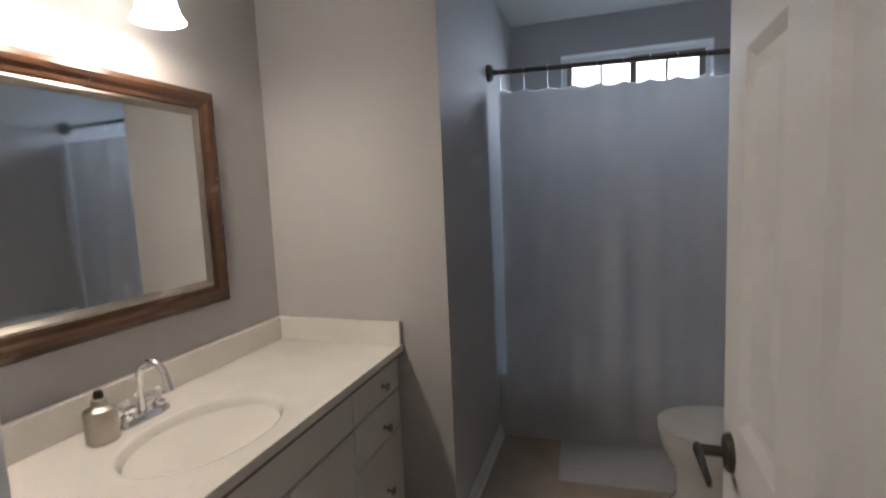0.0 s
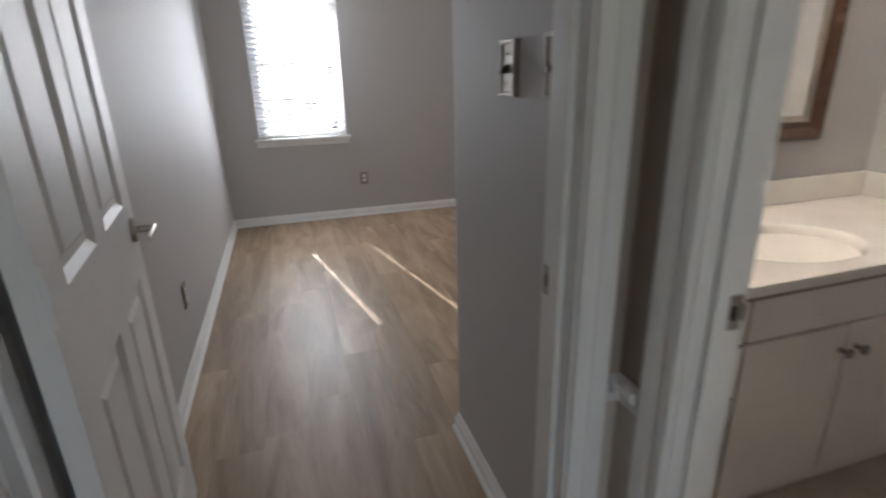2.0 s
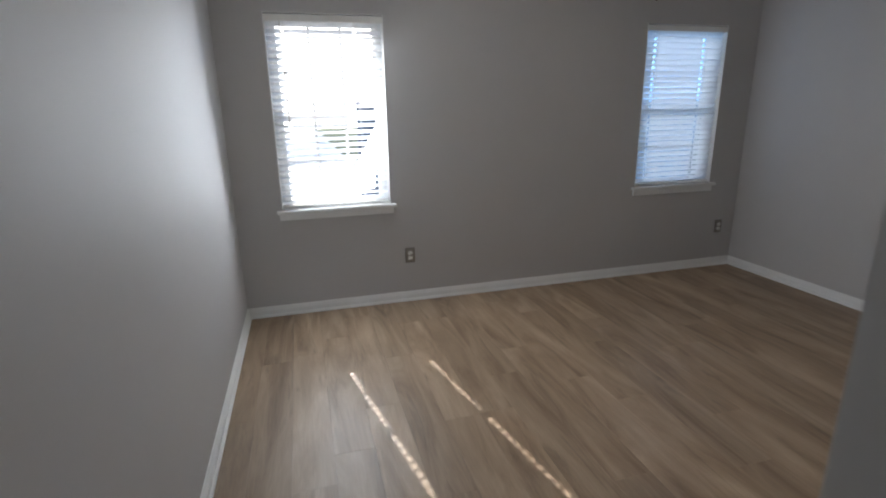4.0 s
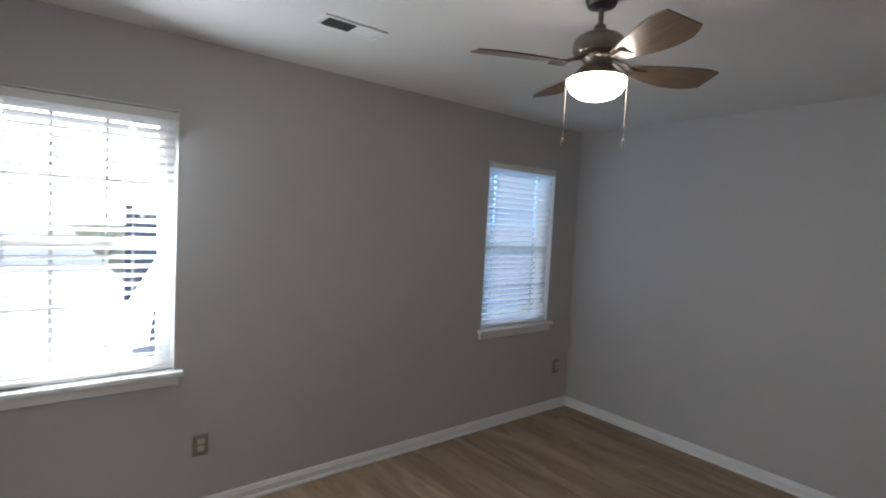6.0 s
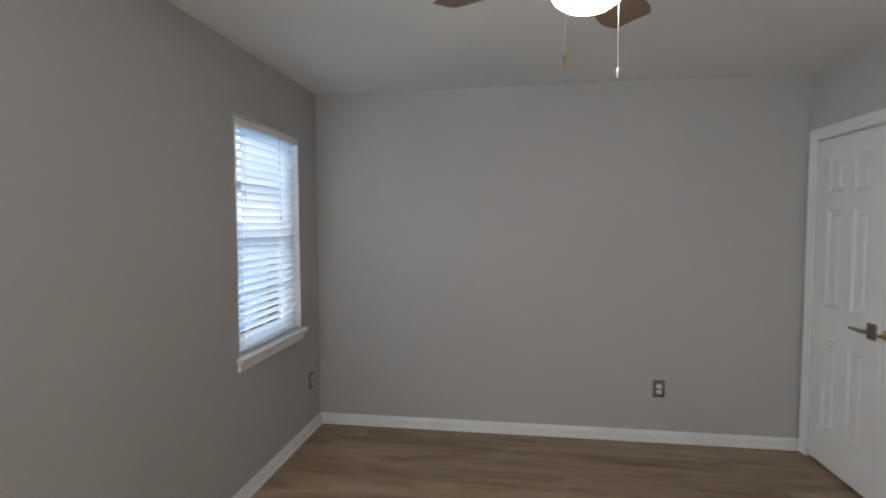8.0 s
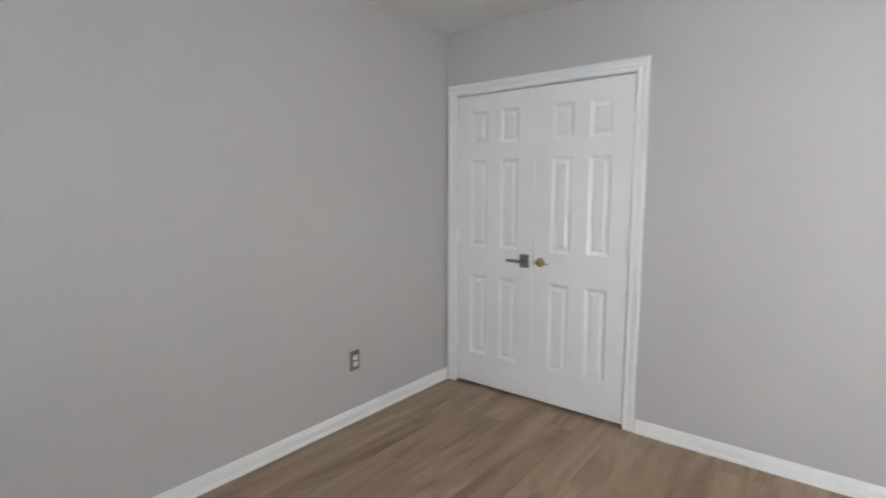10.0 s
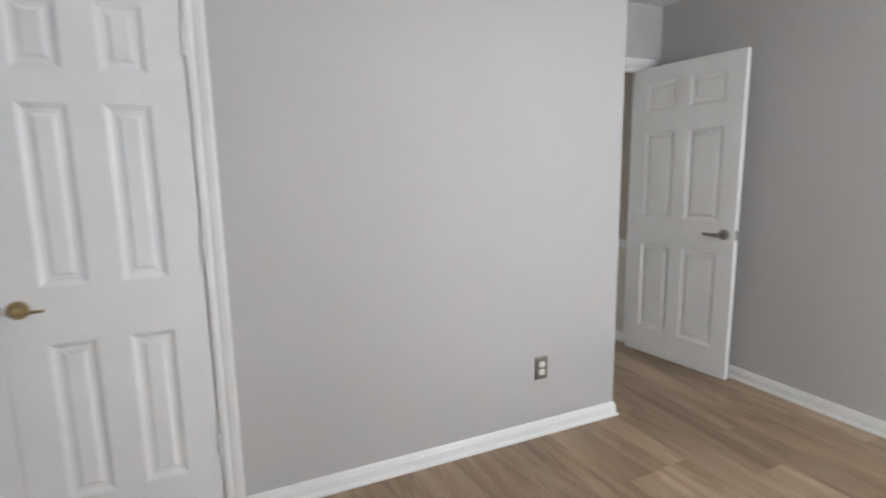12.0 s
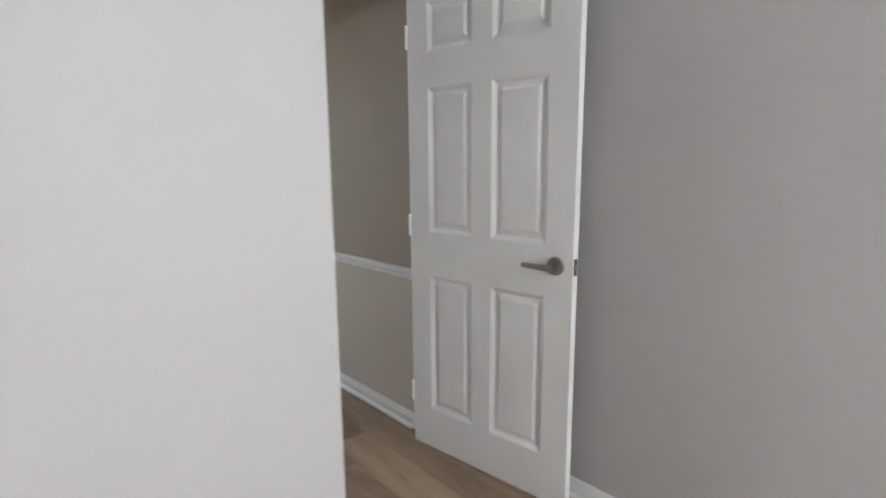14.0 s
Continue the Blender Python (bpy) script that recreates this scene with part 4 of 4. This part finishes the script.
PROF = [(0.0, 0.002), (0.0, 0.022), (0.006, 0.030), (0.020, 0.034), (0.034, 0.030), (0.046, 0.022), (0.058, 0.020), (0.064, 0.016), (0.064, 0.002)]
LIP = [(0.0642, 0.004), (0.0642, 0.017), (0.072, 0.019), (0.080, 0.012), (0.088, 0.006), (0.088, 0.004)]


def frame_loop(profile):
    b = bmesh.new()
    loops = []
    for w, d in profile:
        loops.append([b.verts.new((x, BY - d, z)) for x, z in ((MX0 + w, MZ0 + w), (MX1 - w, MZ0 + w), (MX1 - w, MZ1 - w), (MX0 + w, MZ1 - w))])
    for k in range(len(loops)):
        j = (k + 1) % len(loops)
        for i in range(4):
            b.faces.new((loops[k][i], loops[k][(i + 1) % 4], loops[j][(i + 1) % 4], loops[j][i]))
    return b


part("frame", frame_loop(PROF), FRAME, mir)
part("inner_lip", frame_loop(LIP), NICKEL, mir, "champagne metal inner lip")
part("mirror_glass", box(MX0 + 0.085, MX1 - 0.085, BY - 0.0065, BY - 0.003, MZ0 + 0.085, MZ1 - 0.085), MIRROR, mir, "silvered mirror glass")

# vanity light
vl = thing("vanity_light", None, "three-lamp vanity light bar with lit frosted bell shades", "wall lamp")
part("back_plate", box(0.40, 1.28, BY - 0.028, BY - 0.001, 2.04, 2.135, 0.008, 3), NICKEL, vl)
for i in range(3):
    x = 0.58 + 0.26 * i
    part("arm", tube([(x, BY - 0.025, 2.09), (x, 1.47, 2.093), (x, 1.43, 2.083), (x, 1.42, 2.045)], 0.008, 10), NICKEL, vl, smooth=True)
    sh = lathe([(r, z + 0.018) for r, z in ((0.022, 2.035), (0.030, 2.028), (0.042, 2.00), (0.050, 1.96), (0.060, 1.925), (0.073, 1.905), (0.071, 1.905), (0.058, 1.925), (0.047, 1.96), (0.039, 2.00), (0.027, 2.026), (0.0, 2.030))], 28)
    part("shade", sh, LAMP, vl, "glowing frosted glass shade", True, pose(x, 1.42, 0))

# ---------------- bathroom: shower ----------------
TUBX = 2.668
tub = thing("bathtub", None, "white bathtub behind the shower curtain", "bathtub")
tb = bmesh.new()
o = [(TUBX, BS + 0.003), (EX - 0.003, BS + 0.003), (EX - 0.003, NOSE_Y - 0.003), (TUBX, NOSE_Y - 0.003)]


def inset(pts, d):
    (a, b), (c, e) = pts[0], pts[2]
    return [(a + d, b + d), (c - d, b + d), (c - d, e - d), (a + d, e - d)]


loft([[(x, y, z) for x, y in inset(o, d)] for d, z in ((0.0, 0.0), (0.0, 0.36), (0.008, 0.375), (0.06, 0.375), (0.075, 0.36), (0.12, 0.08), (0.16, 0.05))], tb, False)
tb.faces.ensure_lookup_table()
tb.verts.ensure_lookup_table()
tb.faces.new(tb.verts[-4:])
part("tub_shell", tb, PORC, tub)

CX = 2.605
rod = thing("shower_rod", None, "dark metal shower curtain rod between two walls", "curtain rod")
part("rod", tube([(CX, BS + 0.012, 1.985), (CX, NOSE_Y - 0.012, 2.022)], 0.0125, 16), BRONZE, rod, smooth=True)
part("flange", lathe([(0.044, 0.0), (0.044, 0.014), (0.036, 0.026), (0.016, 0.032), (0.014, 0.05), (0, 0.05)], 24), BRONZE, rod, smooth=True, m=pose(CX, NOSE_Y, 2.022, 90))
part("flange", lathe([(0.044, 0.0), (0.044, 0.014), (0.036, 0.026), (0.016, 0.032), (0.014, 0.05), (0, 0.05)], 24), BRONZE, rod, smooth=True, m=pose(CX, BS, 1.985, -90))

rings_y = [0.735 - 0.121 * k for k in range(13)]


def sheet(x, ya, yb, z0, top_at, mat, seed, deep, nu=150, nv=26):
    """Hanging cloth: scalloped between its hooks and folding more towards the hem."""
    bm = bmesh.new()
    rng = random.Random(seed)
    ph = [(rng.uniform(3, 19), rng.uniform(0, 6.28), rng.uniform(0.4, 1.0)) for _ in range(9)]
    g = []
    for j in range(nv + 1):
        v = j / nv
        row = []
        for i in range(nu + 1):
            y = ya + (yb - ya) * i / nu
            fold = sum(w * math.sin(f * y * 2.4 + p + 0.4 * v) for f, p, w in ph) / 5
            dx = deep * fold * (0.45 + 0.55 * v)
            k = ((0.735 - y) / 0.121) % 1.0
            top = top_at(y) - 0.016 * math.sin(math.pi * k) ** 1.0
            row.append(bm.verts.new((x + dx, y, top + (z0 - top) * v)))
        g.append(row)
    for j in range(nv):
        for i in range(nu):
            bm.faces.new((g[j][i], g[j][i + 1], g[j + 1][i + 1], g[j + 1][i]))
    me = mesh_of("cloth", bm, mat)
    for p in me.polygons:
        p.use_smooth = True
    return me


rod_z = lambda y: 1.985 + 0.037 * (y - BS) / (NOSE_Y - BS)
cur = tagged(new("shower_curtain", sheet(CX - 0.012, 0.742, BS + 0.03, 0.085, lambda y: rod_z(y) - 0.098, CURTAIN, 5, 0.036)), "white fabric shower curtain drawn across the tub", "shower curtain")
lin = tagged(new("shower_liner", sheet(CX + 0.03, 0.757, BS + 0.03, 0.18, lambda y: rod_z(y) - 0.085, LINER, 11, 0.010, 110, 12)), "pale plastic shower curtain liner", "curtain liner")
for y in rings_y:
    z = rod_z(y)
    hk = bmesh.new()
    pts = [(CX + 0.017 * math.sin(a), y, z + 0.017 * math.cos(a)) for a in (2 * math.pi * q / 16 for q in range(-6, 9))]
    tube(pts + [(CX - 0.008, y, z - 0.05), (CX - 0.014, y, z - 0.103)], 0.0016, 6, hk)
    h = part("curtain_hook", hk, CHROME, None, smooth=True)
    tagged(h, "small chrome curtain hook on the rod", "curtain hook", "curtain hooks")
    part("bead", lathe([(0, -0.005), (0.005, 0), (0, 0.005)], 10), CHROME, h, smooth=True, m=pose(CX - 0.018, y, z - 0.103))

# bathroom window
tw = thing("window_3", None, "high white-framed sliding bathroom window with grilles", "window", kind="structure")
y0, y1, z0, z1 = TW
xo = EX + 0.085
for a, b, c, d in ((y0, y0 + 0.03, z0, z1), (y1 - 0.03, y1, z0, z1), (y0 + 0.03, y1 - 0.03, z0, z0 + 0.03), (y0 + 0.03, y1 - 0.03, z1 - 0.03, z1)):
    part("window_frame", box(xo, xo + 0.06, a, b, c, d, 0.002), TRIM, tw)
for a, b, c, d in ((y0, y0 + 0.006, z0 + 0.006, z1 - 0.006), (y1 - 0.006, y1, z0 + 0.006, z1 - 0.006), (y0, y1, z0, z0 + 0.006), (y0, y1, z1 - 0.006, z1)):
    part("jamb_liner", box(EX - 0.002, xo, a, b, c, d, 0.001), TRIM, tw)
ym = (y0 + y1) / 2
for a, b, xx in ((y0 + 0.03, ym + 0.02, xo + 0.010), (ym - 0.02, y1 - 0.03, xo + 0.034)):
    s = part("sash", box(xx, xx + 0.02, a, a + 0.036, z0 + 0.03, z1 - 0.03, 0.002), PLATE, tw, "grey sash")
    for p, q, r, t in ((b - 0.036, b, z0 + 0.03, z1 - 0.03), (a + 0.036, b - 0.036, z0 + 0.03, z0 + 0.055), (a + 0.036, b - 0.036, z1 - 0.05, z1 - 0.03)):
        part("sash_rail", box(xx, xx + 0.02, p, q, r, t, 0.002), PLATE, s)
    pn = part("pane", box(xx + 0.008, xx + 0.012, a + 0.034, b - 0.034, z0 + 0.053, z1 - 0.048), GLASS, s)
    pn.visible_shadow = False
    c = (a + b) / 2
    part("grille", box(xx + 0.013, xx + 0.018, c - 0.008, c + 0.008, z0 + 0.055, z1 - 0.05), TRIM, s)
    for f in (0.34,):
        gz = z0 + 0.055 + (z1 - z0 - 0.105) * f
        part("grille", box(xx + 0.0135, xx + 0.0175, a + 0.036, b - 0.036, gz - 0.012, gz + 0.012), PLATE, s)

# ---------------- toilet and rug ----------------
TX = 2.17
wc = thing("toilet", pose(TX, -0.06, -0.03), "white porcelain toilet with its lid closed", "toilet")
part("pedestal", loft([ellipse(0, -0.22, z, rx, ry, 36, 2.4) for z, rx, ry in ((0.0305, 0.115, 0.255), (0.05, 0.112, 0.25), (0.10, 0.095, 0.22), (0.20, 0.105, 0.225), (0.28, 0.145, 0.25))]), PORC, wc, smooth=True)
part("bowl", loft([ellipse(0, cy, z, rx, ry, 40, 2.2) for z, rx, ry, cy in ((0.24, 0.125, 0.235, -0.215), (0.30, 0.160, 0.255, -0.205), (0.35, 0.180, 0.265, -0.20), (0.385, 0.186, 0.268, -0.20), (0.392, 0.182, 0.264, -0.20))]), PORC, wc, smooth=True)
part("seat", loft([ellipse(0, -0.20, z, rx, ry, 40, 2.2) for z, rx, ry in ((0.393, 0.186, 0.268), (0.397, 0.190, 0.272), (0.408, 0.190, 0.272), (0.411, 0.186, 0.268))]), WHITE_PL, wc, smooth=True)
part("lid", loft([ellipse(0, -0.20, z, rx, ry, 40, 2.2) for z, rx, ry in ((0.4125, 0.186, 0.268), (0.416, 0.191, 0.273), (0.426, 0.190, 0.272), (0.433, 0.178, 0.260), (0.435, 0.10, 0.17))]), WHITE_PL, wc, smooth=True)
part("tank", box(-0.225, 0.225, BS + 0.082, BS + 0.265, 0.38, 0.725, 0.02, 3), PORC, wc, smooth=True)
part("tank_lid", box(-0.235, 0.235, BS + 0.076, BS + 0.275, 0.7255, 0.76, 0.012, 3), PORC, wc, smooth=True)
part("flush_lever", tube([(-0.17, BS + 0.265, 0.67), (-0.17, BS + 0.285, 0.67), (-0.10, BS + 0.292, 0.662)], 0.006, 8), CHROME, wc, smooth=True)

rg = bmesh.new()
nx, ny = 46, 66
g = []
rng = random.Random(8)
for i in range(nx + 1):
    g.append([rg.verts.new((-0.23 + 0.46 * i / nx, -0.33 + 0.66 * j / ny,
                            0.012 * min(1, min(i, nx - i) / 1.5 + 0.15, min(j, ny - j) / 1.5 + 0.15) + rng.uniform(-0.0018, 0.0018) * (0 < i < nx and 0 < j < ny))) for j in range(ny + 1)])
for i in range(nx):
    for j in range(ny):
        rg.faces.new((g[i][j], g[i + 1][j], g[i + 1][j + 1], g[i][j + 1]))
e = [ed for ed in rg.edges if ed.is_boundary]
ex = bmesh.ops.extrude_edge_only(rg, edges=e)
for v in ex["geom"]:
    if isinstance(v, bmesh.types.BMVert):
        v.co.z = 0.0005
rug = part("bath_rug", rg, RUG, None, smooth=True, m=pose(2.505, 0.130, 0, 0, 0, 2.5))
tagged(rug, "small white bath rug lying in front of the tub", "rug")

# ---------------- outside ----------------
tagged(part("ground", box(-400, 400, -400, 400, -0.62, -0.45), LAWN), "dry lawn around the house", "lawn", kind="structure")
tagged(part("patio", box(-45, 1.25, NY + 0.16, 61.0, -0.45, -0.40), CONCRETE), "pale concrete patio behind the house", "patio", kind="structure")

fence = thing("fence", pose(0.55, 10.6, -0.40), "tall weathered blue-grey board fence in shade", "fence")
board = mesh_of("fence_board", box(0, 0.138, -0.010, 0.010, 0.03, 1.93, 0.002), SIDING)
for k in range(126):
    b = new("fence_board", board)
    b.parent = fence
    b.matrix_basis = pose(0.142 * k, -0.032 + 0.003 * ((k * 7) % 3), 0.012 * ((k * 5) % 4), 0, 0.3 * ((k * 3) % 3 - 1), 0)
for z in (0.3, 1.0, 1.65):
    part("fence_rail", box(0, 17.9, -0.02, 0.02, z, z + 0.09, 0.003), SIDING, fence)
for k in range(9):
    part("fence_post", box(2.2 * k - 0.045, 2.2 * k + 0.045, 0.021, 0.11, 0, 2.02, 0.004), SIDING, fence)


def hazy_backdrop(name, m, w, h, label, glare, far):
    """Glowing board standing in for hazy sky low over the ground: glare painted at one end, plain blue at the other."""
    mt = bpy.data.materials.new(name)
    mt.use_nodes = True
    nd, link = mt.node_tree.nodes, mt.node_tree.links.new
    co, sep, ramp, em = (nd.new("ShaderNodeTexCoord"), nd.new("ShaderNodeSeparateXYZ"), nd.new("ShaderNodeValToRGB"), nd.new("ShaderNodeEmission"))
    link(co.outputs["Generated"], sep.inputs[0])
    link(sep.outputs[0], ramp.inputs["Fac"])
    ramp.color_ramp.elements[0].position, ramp.color_ramp.elements[0].color = 0.245, (*glare, 1)
    ramp.color_ramp.elements[1].position, ramp.color_ramp.elements[1].color = 0.31, (*far, 1)
    link(ramp.outputs[0], em.inputs["Color"])
    em.inputs["Strength"].default_value = 3.0
    link(em.outputs[0], nd["Material Output"].inputs["Surface"])
    return tagged(part(name, box(0, w, 0, 0.2, 0, h), mt, None, m=m), label, "backdrop", kind="structure")


# Emission paints white glare behind the west window and blue behind the east.
hazy_backdrop("backdrop", pose(-70, 62, -0.5), 340, 34, "glowing backdrop for hazy sky, white glare painted at one end", (1.0, 1.0, 1.0), (0.12, 0.30, 0.62))
# Evenly glowing board added to whiten the bathroom window's view.
hazy_backdrop("backdrop_east", pose(62, 40, -0.5, 0, 0, -90), 120, 34, "glowing pale backdrop added to the side of the house", (0.80, 0.88, 1.0), (0.80, 0.88, 1.0))


def tree(x, y, z0, height, crown_z, rad, wide, seed):
    """Unseen spreading tree added as a shade caster: tapered trunk, limbs and a crown of many leaves, wider than it is
    deep.
    """
    t = thing("tree", pose(x, y, z0), "spreading leafy tree added unseen to shade the bedroom windows", "tree")
    rng = random.Random(seed)
    bm = bmesh.new()
    tube([(0, 0, 0), (0.05, 0.03, height * 0.3), (-0.04, 0.05, height * 0.65), (0.02, 0, height * 0.95)], [0.13, 0.10, 0.07, 0.02], 12, bm)
    part("trunk", bm, BARK, t, smooth=True)
    for k in range(18):
        a, h = rng.uniform(0, 6.28), rng.uniform(crown_z - rad * 0.9, crown_z + rad * 0.3)
        r = rng.uniform(0.5, 0.9)
        p = Vector((math.cos(a) * r * rad * wide, math.sin(a) * r * rad, h + rad * r * 0.35))
        part("limb", tube([(0, 0, h), p * 0.5 + Vector((0, 0, h * 0.5 - 0.05)), p], [0.05, 0.03, 0.012], 6), BARK, t)
    cr = bmesh.new()
    for k in range(9500):
        d = Vector((rng.gauss(0, 1), rng.gauss(0, 1), rng.gauss(0, 1))).normalized()
        r = rad * rng.uniform(0.1, 1.0) ** 0.45 * (0.86 + 0.3 * noise.noise(d * 2.3))
        c = Vector((d.x * r * wide, d.y * r, d.z * r + crown_z))
        s = rng.uniform(0.09, 0.17)
        q = Euler((rng.uniform(0, 6.28), rng.uniform(0, 6.28), rng.uniform(0, 6.28))).to_matrix()
        cr.faces.new([cr.verts.new(c + q @ Vector(v)) for v in ((-s, 0, 0), (0, -s * 0.45, 0.02), (s, 0, 0), (0, s * 0.45, 0.02))])
    part("crown", cr, LEAF, t)
    return t


# Added out of view: its crown shades the east window and part of the west.
tree(1.30, 9.0, -0.45, 5.4, 4.85, 1.10, 2.05, 4)

# ---------------- floor planks ----------------
PW, PL, GAP = 0.181, 1.22, 0.0003


def plank_mesh(w, l):
    bm = bmesh.new()
    c = 0.0006
    loft([[(0, 0, -0.011), (w, 0, -0.011), (w, l, -0.011), (0, l, -0.011)], [(0, 0, -c), (w, 0, -c), (w, l, -c), (0, l, -c)],
          [(c, c, 0), (w - c, c, 0), (w - c, l - c, 0), (c, l - c, 0)]], bm)
    return mesh_of("plank", bm, PLANK)


floor = thing("floor", None, "greige oak vinyl plank floor, boards along the room", "floor", kind="structure")
rng = random.Random(21)
shared = {}
x = -1.02
while x < EX:
    w = min(PW, EX + 0.005 - x)
    lo, hi = (-2.2, NY) if x < BX0 + 0.02 else (BY + 0.02, NY)
    if x < BX0 + 0.05 < x + w:
        w_hall = BX0 + 0.05 - x
    else:
        w_hall = None
    spans = [(lo, hi, w)] if w_hall is None else [(-2.2, BY + 0.02, w_hall), (BY + 0.02, NY, w)]
    for lo, hi, ww in spans:
        y = lo - rng.uniform(0, PL)
        while y < hi:
            a, b = max(y, lo), min(y + PL, hi)
            if b - a > 0.01 and ww > 0.01:
                key = (round(ww, 3), round(b - a, 3))
                if key not in shared:
                    shared[key] = plank_mesh(ww - GAP, b - a - GAP)
                o = new("plank", shared[key])
                o.parent = floor
                o.location = (x, a, 0)
            y += PL
    x += PW
